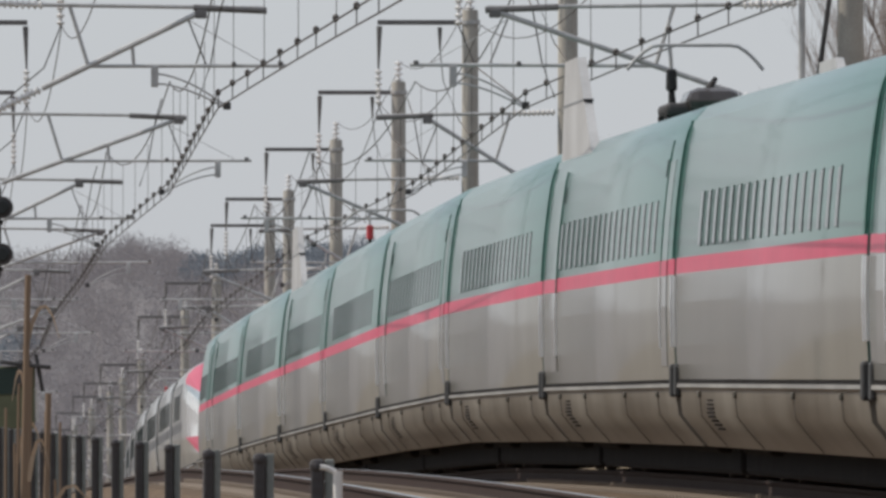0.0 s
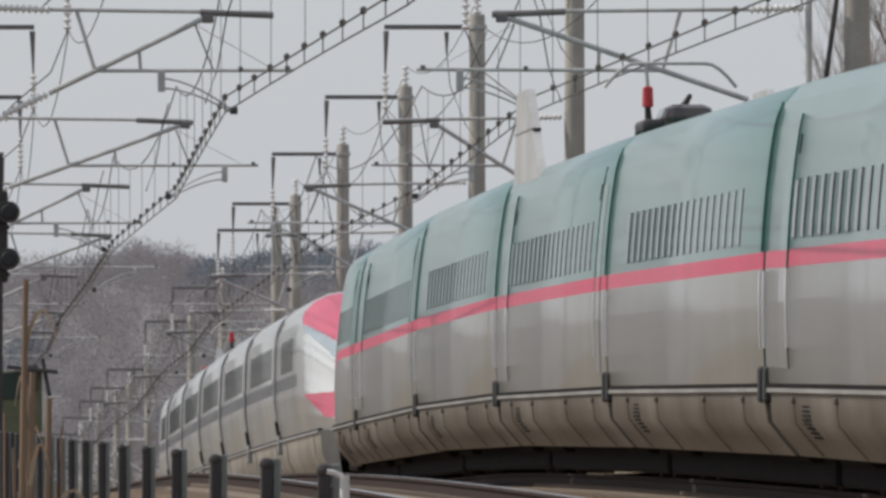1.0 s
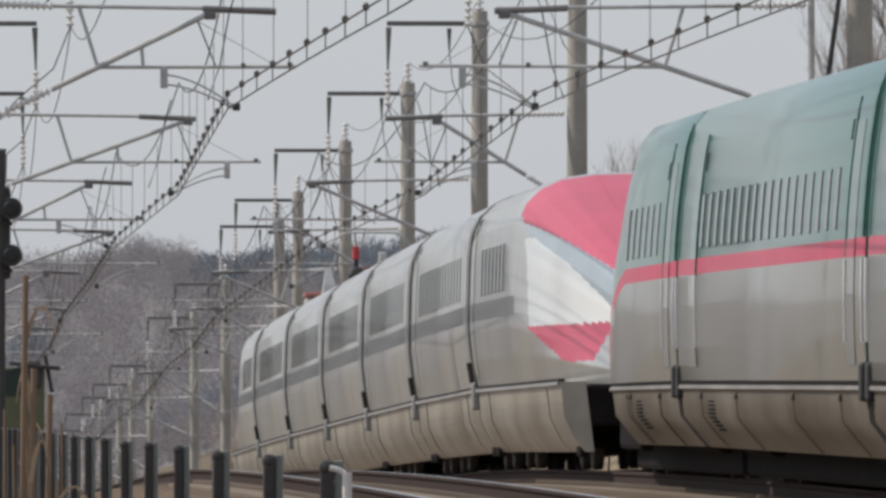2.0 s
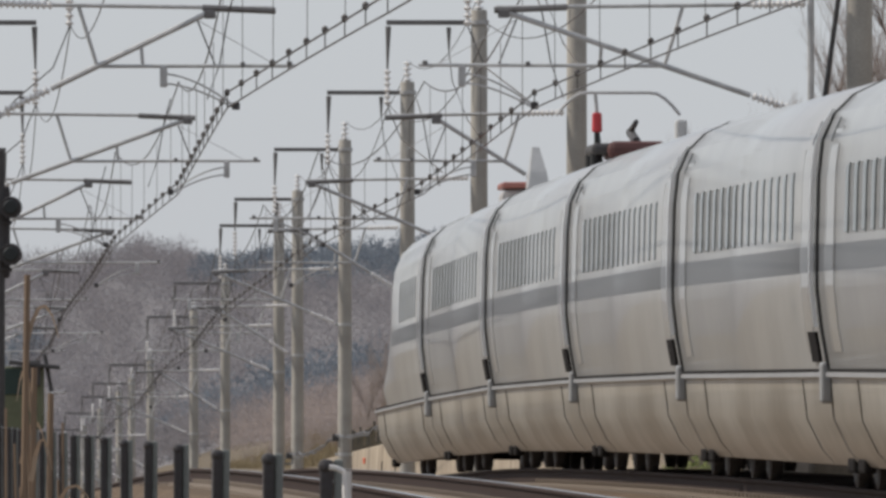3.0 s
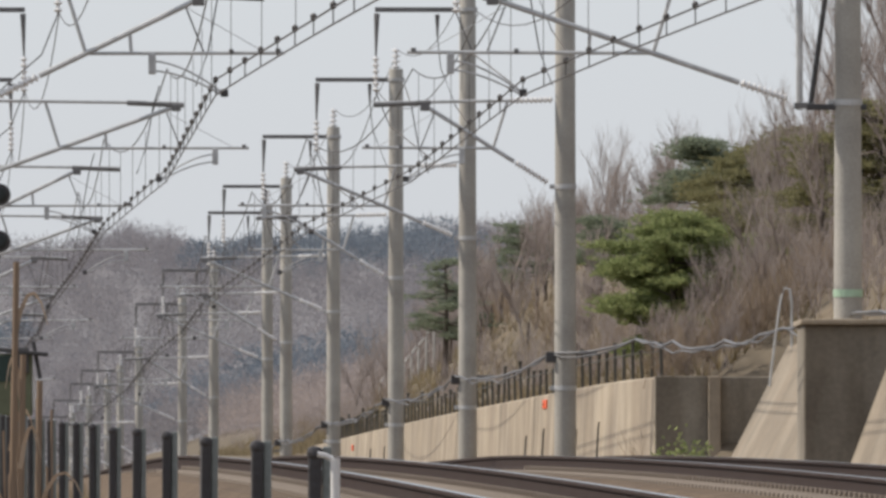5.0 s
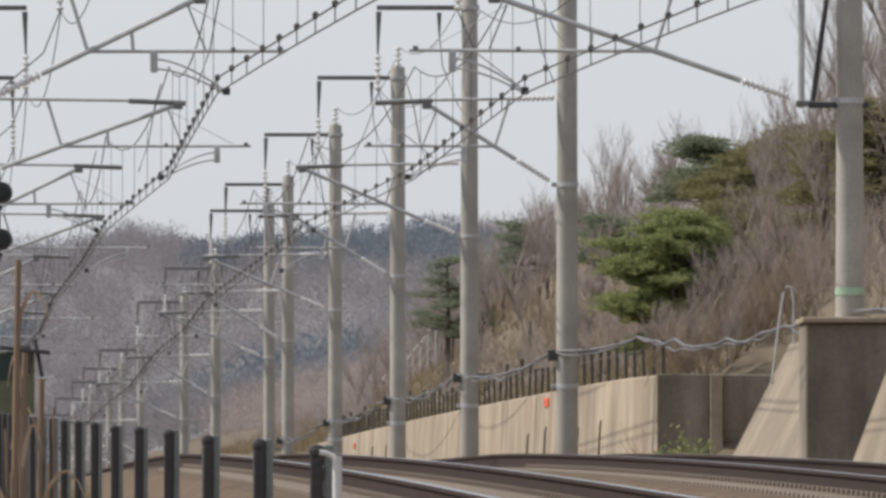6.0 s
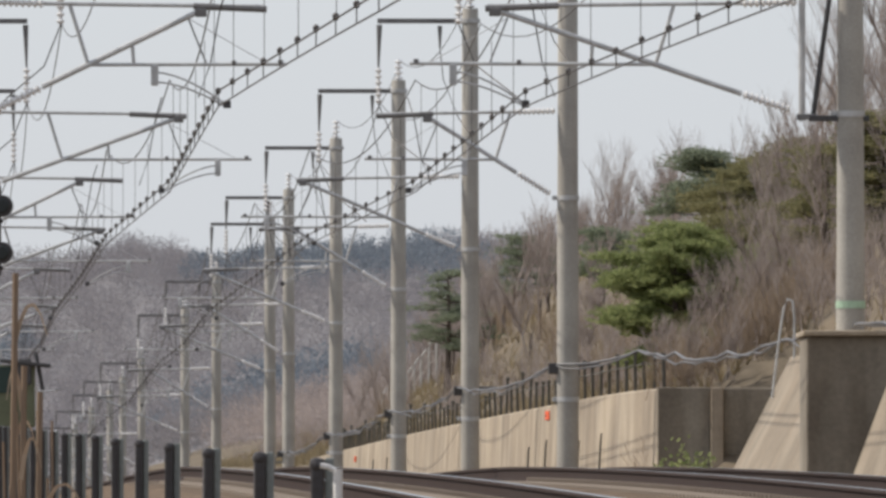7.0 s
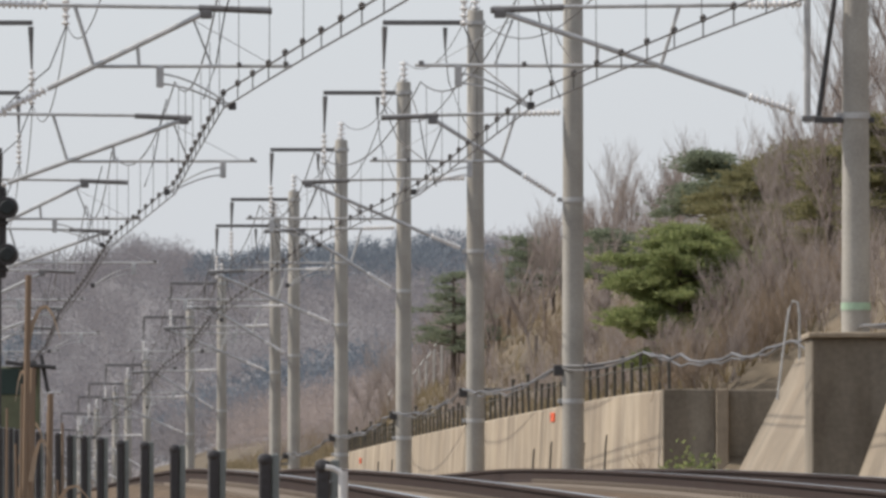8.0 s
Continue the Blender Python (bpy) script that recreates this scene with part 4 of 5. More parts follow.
def silver_car(kind, label):
    """A narrower silver car with a grey band. kind: middle, head with its nose towards -y, or tail with its nose towards +y."""
    long = 20.5 if kind == "middle" else 23.1
    car = tagged(new("silver_train_car"), label, "train car", group="cars of the silver train")
    sec = SECTION_SILVER
    rg = ring(sec if kind == "middle" else finer(sec, 8))
    m = len(sec)
    e0, e1 = -long / 2 + 0.1, long / 2 - 0.1
    flip = -1 if kind == "head" else 1
    small = [(x * 0.985, 1.06 + (z - 1.06) * 0.993) for x, z in rg]
    body_end = e1 if kind == "middle" else e1 - 10.8
    rings = [(e0, small), (e0 + 0.05, rg)]
    if kind == "middle":
        rings += [(e1 - 0.05, rg), (e1, small)]
    else:
        rings += [(body_end + 10.8 * u, nose_ring(rg, u, 0.95, 0.5, 0.26, 0.35 if kind == "head" else 1.0)) for u in steps(0, 1, 90)]
    rings = [(flip * y, r) for y, r in rings]

    def mats(z, y, x, k):
        if kind != "middle":
            u = (flip * y - body_end) / 10.8
            q = 1.47 - abs(x)
            if u > 0.02:
                if 1.72 < z < 2.78 and 0.07 < q < 0.13 + 0.6 * (2.78 - z) / 0.85:
                    return 3
                if 1.28 < z <= 1.72 and 0.05 + (1.72 - z) * 0.6 < q < 0.78 - (1.72 - z) * 0.5:
                    return 2
                if q > 0.09 and z > 2.98 - 0.9 * (q - 0.09):
                    return 2
                if q > 0.09 and z > 1.72:
                    return 4
                return 0
            return 1 if 1.89 < z < 2.12 else 0
        return 1 if min(k, 2 * m - 3 - k) == 3 else 0
    body = part("body_shell", loft(rings, mats), [SILVER_PAINT, BAND_PAINT, PINK_PAINT, LAMP_AND_GLINT, GREY_PAINT], car, "glossy silver body with a grey band")
    smooth(body, 40)
    ends = (e0, e1) if kind == "middle" else (flip * e0,)
    for e in ends:
        s = 1 if e > 0 else -1
        k = [(x * 1.012, 1.02 + (z - 1.02) * 1.0) for x, z in rg]
        part("gangway_hood", loft([(e + s * 0.02, k), (e + s * 0.10, k)], lambda *q: 0), RUBBER, car, "black gangway joint")
        for sx in (-1, 1):
            part("door_light", side_strip(sec, e - s * 1.0 - 0.03, e - s * 1.0 + 0.03, 3.0, 3.2, 0.012, sx, 3), BAND_PAINT, car)
            if s < 0:
                # the bright sunlit line at the joint is put in as white colour
                part("joint_highlight", side_strip(sec, e + 0.34, e + 0.42, 1.42, 3.3, 0.04, sx, 12), LAMP_AND_GLINT, car, "white edge strip painted as the sunlit highlight at the joint")
                part("step_plate", side_strip(sec, e + 0.45, e + 1.35, 1.12, 1.38, 0.03, sx, 3), UNDER, car, "dark grille beside the joint")
                part("joint_strap", box(sx * 1.38 - 0.06, sx * 1.38 + 0.05, e - 0.1, e + 0.1, 0.76, 1.12, bevel=0.03), SILVER_PAINT, car)
    full0, full1 = (e0, e1) if kind == "middle" else sorted((flip * e0, flip * (body_end + 9.6)))
    for s in (-1, 1):
        part("sill_groove", box(s * 1.345 - 0.04, s * 1.345 + 0.03, full0, full1, 1.03, 1.06), UNDER, car)
        sk = smooth(part("skirt", skirt_bm(full0, full1, s, 1.03, 1.375, 0.22, 0.30), SKIRT_SILVER, car, "dusty tan skirt"), 40)
        part("lip", box(s * 1.385 - 0.02, s * 1.385 + 0.012, full0, full1, 0.99, 1.028), SILVER_PAINT, car)
        for y in (full0 + 3.2, full1 - 3.2):
            part("skirt_seam", tube([(s * 1.37, y, 0.97), (s * 1.327, y, 0.62), (s * 1.2, y, 0.365), (s * 1.08, y, 0.23)], 0.007, 6), FENCE, sk)
        for y in (full0 + 0.5, full1 - 0.5):
            bm = bmesh.new()
            add_box(bm, s * 1.08 - 0.06, s * 1.08 + 0.05, y - 0.35, y + 0.35, 0.16, 0.30, bevel=0.03)
            part("corner_step", bm, UNDER, sk)
    part("underframe", box(-1.05, 1.05, full0, full1, 0.52, 1.0, bevel=0.05), UNDER, car, "dark underframe")
    for y in ((-7.1, 7.1) if kind == "middle" else (flip * -8.4, flip * 5.4)):
        bogie(y, car, 1.42)
    if kind == "middle":
        ys = [-6.9 + 0.985 * i for i in range(15)]
    else:
        ys = [flip * (-8.3 + 0.985 * i) for i in range(7)]
    for s in (-1, 1):
        first = None
        for y in ys:
            if first is None:
                first = part("window", side_strip(sec, -0.21, 0.21, 2.21, 2.77, 0.006, s), GLASS, car, "dark window pane")
                first.matrix_basis = pose(0, y, 0)
                rim = part("window_rim", side_strip(sec, -0.24, -0.205, 2.195, 2.785, 0.011, s), RIM, first)
            else:
                w = again("window", first, pose(0, y, 0), car)
                again("window_rim", rim, pose(0, 0, 0), w)
        for y in ((-9.2, 8.3) if kind == "middle" else (flip * -10.4,)):
            door = part("door", side_strip(sec, y, y + 0.9, 1.2, 3.1, 0.007, s, 10), SILVER_PAINT, car, "silver sliding door")
            part("door_band", side_strip(sec, y, y + 0.9, 1.895, 2.115, 0.010, s, 2), BAND_PAINT, door)
            for e in (y - 0.05, y + 0.9):
                part("door_gasket", side_strip(sec, e, e + 0.05, 1.2, 3.12, 0.009, s, 10), SILVER_PAINT, door)
    return car


def build_train():
    """The cars in order, each with the depth of its middle at the start."""
    cars = []
    made = {}
    for k in range(1, 9):
        c = GREEN_END - 12.5 - 25.0 * (8 - k)
        if k in (2, 6):
            car = green_car("middle", "green and white train car with pantograph shield on its roof")
            noise_shield(car, 5.2, 12.2, 3.64, 1.42, 0.92)
            pantograph(car, 8.6 if k == 2 else 1.5, 3.68, k == 6)
        else:
            doors = k % 2 == 0
            if doors not in made:
                made[doors] = green_car("middle", "green and white train car with doors and a pink stripe" if doors else "glossy green and dusty white train car with a pink stripe", doors)
                car = made[doors]
            else:
                car = copy_thing(made[doors], Matrix())
        cars.append((car, c))
    tail = green_car("end", "green and white end car with a long tapering nose")
    cars.append((tail, GREEN_END + 12.5))
    lead = copy_thing(tail, Matrix())
    tagged(lead, "green and white leading car with a long tapering nose")
    cars.append((lead, GREEN_END - 212.5, 180))
    tip = GREEN_END + 26.5
    head = silver_car("head", "silver end car with pink and white nose facing the green train")
    cars.append((head, tip + 11.55))
    first = None
    for k in range(5):
        c = tip + 23.1 + 20.5 * k + 10.25
        if k in (2, 3, 4):
            car = silver_car("middle", "silver train car with roof equipment and a grey band")
            if k == 3:
                pantograph(car, 3.0, 3.58, True, 0.98, True)
            elif k == 4:
                bm = bmesh.new()
                lo = [bm.verts.new((x, y, 3.5)) for x, y in ((-0.52, -0.6), (-0.16, -0.6), (-0.16, 0.5), (-0.52, 0.5))]
                mid = [bm.verts.new((x, y, 3.95)) for x, y in ((-0.46, -0.4), (-0.24, -0.4), (-0.24, 0.3), (-0.46, 0.3))]
                hi = [bm.verts.new((x, y, 4.28)) for x, y in ((-0.42, -0.2), (-0.33, -0.2), (-0.33, 0.1), (-0.42, 0.1))]
                for a, b in ((lo, mid), (mid, hi)):
                    for q in range(4):
                        bm.faces.new((a[q], a[(q + 1) % 4], b[(q + 1) % 4], b[q]))
                bm.faces.new(hi)
                part("roof_fin", bm, SHIELD, car, "pale grey tapering roof fin")
                part("roof_hood", box(-0.78, -0.42, 0.4, 1.8, 3.42, 3.74, bevel=0.08), shade("pale_roof_hood", (0.48, 0.45, 0.43), 0.5), car, "pale roof equipment hood")
                part("hood_lid", box(-0.80, -0.44, 0.35, 1.85, 3.745, 3.83, bevel=0.03), shade("faded_red_lid", (0.42, 0.17, 0.14), 0.5), car, "faded red hood lid")
                part("vent_stub", tube([(0.15, 0.0, 3.5), (0.15, 0.0, 3.86)], 0.045, 10), STEEL_DARK, car)
            else:
                part("roof_vent", box(-0.9, -0.78, -1.0, -0.7, 3.5, 3.74, bevel=0.03), STEEL, car, "small grey roof vent")
        elif first is None:
            first = car = silver_car("middle", "glossy silver train car with a grey band under its windows")
        else:
            car = copy_thing(first, Matrix())
        cars.append((car, c))
    last = silver_car("tail", "silver end car with its nose trailing the train")
    cars.append((last, tip + 23.1 + 102.5 + 11.55))
    return cars


TRAIN = build_train()


def motions():
    for car, start, *turn in TRAIN:
        rows = []
        for t in steps(0.0, 8.0, 32):
            d = start - SPEED * t
            tilt = math.degrees(math.atan((rail_z(d + 9) - rail_z(d - 9)) / 18))
            level = (rail_z(d + 9) + rail_z(d - 9)) / 2 - rail_z(d)
            rows.append((t, Matrix.Translation(on_rail(d, 0.0, level) + Vector(((rail_x(d + 9) + rail_x(d - 9)) / 2 - rail_x(d), 0, 0))) @ pose(0, 0, 0, 0, 0, rail_heading(d)) @ pose(0, 0, 0, tilt, 0, 0) @ pose(0, 0, 0, 0, 0, turn[0] if turn else 0)))
        walk(car, rows)
    for i, (clump, (x, d, z)) in enumerate(REEDS):
        walk(clump, [(t, pose(x, d, z, 0, lean * (1.0 - 0.25 * i), 0)) for t, lean in SWING])


# lean of the reeds in the wind, in degrees
SWING = [(0.0, 0.45), (0.5, 0.35), (1.0, 0.12), (1.5, 0.14), (2.2, 0.0), (3.0, 0.10), (3.5, -0.22), (4.0, -0.05), (4.5, 0.2), (5.2, 0.1), (6.0, 0.12), (6.5, 0.05), (7.0, 0.0), (7.5, 0.1), (8.0, 0.28)]


# ---- trees, brush and grass ----
RNG = random.Random(7)


def ribbon(V, F, a, b, w0, w1, turn):
    """A flat twig or blade from a to b."""
    t = b - a
    u = t.cross(Vector((math.cos(turn), math.sin(turn), 0.3)))
    if u.length < 1e-6:
        u = Vector((1, 0, 0))
    u.normalize()
    k = len(V)
    V += [a - u * w0, a + u * w0, b + u * w1, b - u * w1]
    F.append((k, k + 1, k + 2, k + 3))


def limb(V, F, a, b, r0, r1):
    """A tapered three-sided branch."""
    t = (b - a).normalized()
    u = t.cross(Vector((0.3, 0.9, 0.1))).normalized()
    w = t.cross(u)
    k = len(V)
    for p, r in ((a, r0), (b, r1)):
        V += [p + (u * math.cos(q) + w * math.sin(q)) * r for q in (0, 2.1, 4.2)]
    F += [(k, k + 1, k + 4, k + 3), (k + 1, k + 2, k + 5, k + 4), (k + 2, k, k + 3, k + 5)]


def mesh_of(name, V, F, material):
    me = bpy.data.meshes.new(name)
    me.from_pydata(V, [], F)
    me.materials.append(material)
    return me


def way_up(spread):
    a = RNG.uniform(0, 2 * math.pi)
    return Vector((math.cos(a) * spread, math.sin(a) * spread, 1.0)).normalized()


def grow_bare(V, F, base, tall, thick, depth=3, fork=4, spread=0.55):
    """Bare branches that fork upwards, joined to one another."""
    def go(a, d, length, r, level):
        mid = a + d * length * 0.5 + Vector((RNG.uniform(-1, 1), RNG.uniform(-1, 1), 0)) * length * 0.06
        b = mid + (d + Vector((RNG.uniform(-0.15, 0.15), RNG.uniform(-0.15, 0.15), 0.1))).normalized() * length * 0.5
        if level == 0:
            ribbon(V, F, a, b, r, r * 0.45, RNG.uniform(0, 6))
            return
        limb(V, F, a, mid, r, r * 0.85)
        limb(V, F, mid, b, r * 0.85, r * 0.6)
        for i in range(fork):
            q = 0.3 + 0.7 * (i + RNG.random()) / fork
            s = a + (b - a) * q
            nd = (d * 0.75 + way_up(spread * 1.6) * 0.6 + Vector((0, 0, 0.12))).normalized()
            go(s, nd, length * RNG.uniform(0.5, 0.78), r * 0.5, level - 1)
    go(base, way_up(spread * 0.25), tall * 0.55, thick, depth)


def land(x, d):
    return Vector((x, d, ground_height(x - bend(d), d)))


def bare_tree(x, d, tall, label, wide=0.8):
    t = tagged(new("bare_tree"), label, "tree", group="bare trees on the slope")
    p = land(x, d) - Vector((0, 0, 0.1))
    V, F = [], []
    grow_bare(V, F, Vector((0, 0, 0)), tall, 0.045, 4, 5, wide)
    crown = new("crown", mesh_of("crown", V, F, TWIGS))
    crown.parent = t
    tagged(crown, kind="stuff")
    part("trunk", tube([(0, 0, -0.2), (0.02, 0, tall * 0.2), (0.05, 0.03, tall * 0.4)], [0.07, 0.055, 0.04], 8), BARK, t, "thin grey-brown trunk")
    t.matrix_basis = Matrix.Translation(p)
    return t


def pine_tree(x, d, tall, wide, label, needles=None, tiers=9, first=0.18, flat=0.5, dense=1.0):
    """A pine: bent trunk, limbs in tiers, and pads of needles along and at the ends of the limbs."""
    t = tagged(new("pine_tree"), label, "tree", group="pines on the slope")
    p = land(x, d) - Vector((0, 0, 0.15))
    lean = [Vector((0.10 * math.sin(2.2 * q) * wide * 0.3, 0.05 * math.sin(3 * q), tall * q)) for q in steps(0, 1, 8)]
    smooth(part("trunk", tube(lean, [0.13 * (1 - 0.85 * q) * tall / 4 for q in steps(0, 1, 8)], 10), BARK, t, "rough brown pine trunk"))
    V, F, W, G = [], [], [], []
    for i in range(tiers):
        q = first + (1 - first) * (i + 0.3) / tiers
        c = Vector((0.10 * math.sin(2.2 * q) * wide * 0.3, 0.05 * math.sin(3 * q), tall * q))
        reach = wide * 0.5 * math.sqrt(max(0.06, 1.0 - 0.95 * ((q - first) / (1 - first)) ** 2.2)) * RNG.uniform(0.55, 1.2)
        arms = RNG.randint(4, 6)
        for k in range(arms):
            a = 2 * math.pi * (k + RNG.random() * 0.7) / arms
            c = Vector((0.10 * math.sin(2.2 * q) * wide * 0.3, 0.05 * math.sin(3 * q), min(tall, tall * (q + RNG.gauss(0, 0.035)))))
            n = reach * RNG.uniform(0.5, 1.2)
            tip = c + Vector((math.cos(a) * n, math.sin(a) * n, RNG.uniform(-0.12, 0.38) * n))
            mid = (c + tip) / 2 + Vector((0, 0, -0.04 * n))
            limb(V, F, c, mid, 0.035 * tall / 4, 0.022 * tall / 4)
            limb(V, F, mid, tip, 0.022 * tall / 4, 0.008)
            for s in range(4 + int(n * 3)):
                f = RNG.uniform(0.45, 1.05)
                pad = c + (tip - c) * f + Vector((RNG.gauss(0, 0.16), RNG.gauss(0, 0.16), RNG.gauss(0.03, 0.05)))
                size = RNG.uniform(0.12, 0.26)
                for g in range(int(60 * dense * size / 0.25)):
                    o = pad + Vector((RNG.gauss(0, size), RNG.gauss(0, size), RNG.gauss(0, size * 0.2)))
                    for h in range(5):
                        dirn = Vector((RNG.uniform(-1, 1), RNG.uniform(-1, 1), RNG.uniform(-0.2, 0.9) * flat * 1.6)).normalized()
                        ribbon(W, G, o, o + dirn * RNG.uniform(0.07, 0.15), 0.012, 0.004, RNG.uniform(0, 6))
    limbs = new("branch_work", mesh_of("branch_work", V, F, BARK))
    limbs.parent = t
    tagged(limbs, kind="stuff")
    crown = new("crown", mesh_of("crown", W, G, needles or NEEDLES))
    crown.parent = t
    tagged(crown, "green needle pads with gaps between", kind="stuff")
    t.matrix_basis = Matrix.Translation(p) @ pose(0, 0, 0, 0, 0, RNG.uniform(0, 360))
    return t


def plant():
    pine_tree(4.3, 285, 2.9, 3.3, "bright green young pine with flat layered boughs behind the retaining wall", tiers=8, first=0.08, dense=1.2)
    pine_tree(4.75, 291, 2.5, 2.6, "green pine mixed with bare brush", tiers=5, first=0.3, dense=0.8)
    pine_tree(5.6, 300, 2.1, 2.6, "loose olive pine between leafless branches", NEEDLES_OLIVE, tiers=4, first=0.55, dense=0.45)
    pine_tree(7.1, 286, 2.4, 2.4, "thin brownish olive pine in the leafless brush", NEEDLES_OLIVE, tiers=6, first=0.25, dense=0.35)
    pine_tree(5.75, 330, 3.9, 2.8, "dark green pine with a spreading flat crown", NEEDLES_DARK, tiers=4, first=0.7, dense=0.8)
    pine_tree(6.4, 322, 2.4, 3.0, "olive green pine on the upper slope", NEEDLES_OLIVE, tiers=4, first=0.5, dense=0.7)
    pine_tree(7.5, 326, 2.0, 2.8, "olive green pine standing in bare brush", NEEDLES_OLIVE, tiers=4, first=0.5, dense=0.6)
    pine_tree(7.75, 268, 2.6, 1.5, "small yellow-green pine beside the line pole", NEEDLES_OLIVE, tiers=5)
    pine_tree(0.1, 480, 4.0, 2.6, "sparse dark pine on the far slope", NEEDLES_DARK, tiers=5, first=0.35, dense=0.35)
    pine_tree(2.9, 525, 2.6, 2.6, "dark pine crown on the ridge", NEEDLES_DARK, tiers=5, first=0.3, dense=0.45)
    pine_tree(4.6, 440, 2.6, 2.2, "dark pine among leafless trees", NEEDLES_DARK, tiers=4, first=0.4, dense=0.45)
    trees = [(9.2, 300, 4.6), (8.3, 290, 4.2), (8.9, 270, 4.4), (8.0, 256, 3.6), (10.2, 320, 4.8), (7.2, 300, 3.4), (6.4, 288, 2.6), (5.6, 282, 2.2), (6.9, 280, 2.8), (7.2, 290, 3.4), (7.9, 298, 3.6), (8.6, 306, 3.8), (7.4, 306, 3.3), (8.2, 314, 3.6), (9.3, 318, 3.8), (6.7, 292, 2.9), (9.0, 294, 3.6),
             (4.3, 268, 1.5), (4.9, 270, 1.7), (5.5, 269, 1.6), (6.0, 271, 1.9), (5.2, 274, 2.0), (3.9, 272, 1.4)]
    for i in range(96):
        d = 345 + 345 * ((i + 0.5) / 96)
        off = 8.2 + 9.5 * ((i * 0.618) % 1.0)
        trees.append((bend(d) + off, d, RNG.uniform(2.6, 3.8) * (0.25 + 0.75 * min(1.0, (d - 345) / 130.0))))
    for x, d, tall in trees:
        bare_tree(x, d, tall, "leafless grey-brown tree on the cutting slope", RNG.uniform(0.7, 1.0))
    sorts = {"brush": ([], []), "warm": ([], []), "straw": ([], [])}
    for i in range(1500):
        d = (224 + (RNG.random() ** 1.5) * 700) if i < 1100 else RNG.uniform(224, 340)
        off = 5.4 + (RNG.random() ** 0.8) * (11.5 if d < 450 else 18.0)
        if d < 262 and off < 7.0:
            continue
        x = bend(d) + off
        tall = RNG.uniform(0.7, 1.5) + 0.13 * (off - 5.4) * RNG.uniform(0.5, 1.4)
        V, F = sorts["warm" if hashed(x * 0.3, d * 0.05) > 0.2 else "brush"]
        b = land(x, d) - Vector((0, 0, 0.05))
        for k in range(4):
            grow_bare(V, F, b + Vector((RNG.gauss(0, 0.12), RNG.gauss(0, 0.3), 0)), tall * RNG.uniform(0.6, 1.1), 0.012, 2, 5, 1.0)
    for i in range(26):
        V, F = sorts["warm" if i % 3 else "brush"]
        b = land(3.6 + 0.14 * i, 263.5 + 6 * RNG.random()) - Vector((0, 0, 0.1))
        for k in range(9):
            grow_bare(V, F, b + Vector((RNG.gauss(0, 0.15), RNG.gauss(0, 0.3), 0)), RNG.uniform(0.7, 1.5), 0.010, 2, 6, 1.1)
    for i in range(5200):
        d = 222 + (RNG.random() ** 1.2) * 760
        off = 4.95 + RNG.random() ** 1.4 * 8
        if d < 262 and off < 6.6:
            continue
        V, F = sorts["straw"]
        b = land(bend(d) + off, d)
        for k in range(5):
            e = b + Vector((RNG.gauss(0, 0.12), RNG.gauss(0, 0.12), RNG.uniform(0.15, 0.5)))
            ribbon(V, F, b - Vector((0, 0, 0.03)), e, 0.02, 0.004, RNG.uniform(0, 6))
    for i in range(1600):
        d = 60 + RNG.random() * 240
        off = -6.4 - RNG.random() * 3.0
        V, F = sorts["straw"]
        b = land(bend(d) + off, d)
        for k in range(4):
            e = b + Vector((RNG.gauss(0, 0.1), RNG.gauss(0, 0.1), RNG.uniform(0.1, 0.35)))
            ribbon(V, F, b - Vector((0, 0, 0.03)), e, 0.012, 0.003, RNG.uniform(0, 6))
    for key, mat, label in (("brush", TWIGS, "grey leafless brush covering the slope"), ("warm", TWIGS_WARM, "tan and brown dry brush on the slope"),
                            ("straw", STRAW, "dry yellow grass tufts")):
        V, F = sorts[key]
        tagged(new("slope_brush" if key != "straw" else "dry_grass", mesh_of(key, V, F, mat)), label, "brush" if key != "straw" else "grass", kind="stuff")
    # low green plants at the foot of the walls
    V, F = [], []
    for x, d, r in ((4.05, 258, 0.32), (4.3, 256, 0.25), (3.75, 259, 0.2), (5.3, 258, 0.25)):
        for k in range(260):
            o = Vector((x + RNG.gauss(0, r * 0.5), d + RNG.gauss(0, r), -0.35 + abs(RNG.gauss(0, r * 0.9))))
            ribbon(V, F, o, o + Vector((RNG.uniform(-1, 1), RNG.uniform(-1, 1), RNG.uniform(0, 1))) * 0.07, 0.03, 0.01, RNG.uniform(0, 6))
    tagged(new("weeds", mesh_of("weeds", V, F, NEEDLES)), "low green weeds at the foot of the wall", "weeds", kind="stuff")


plant()


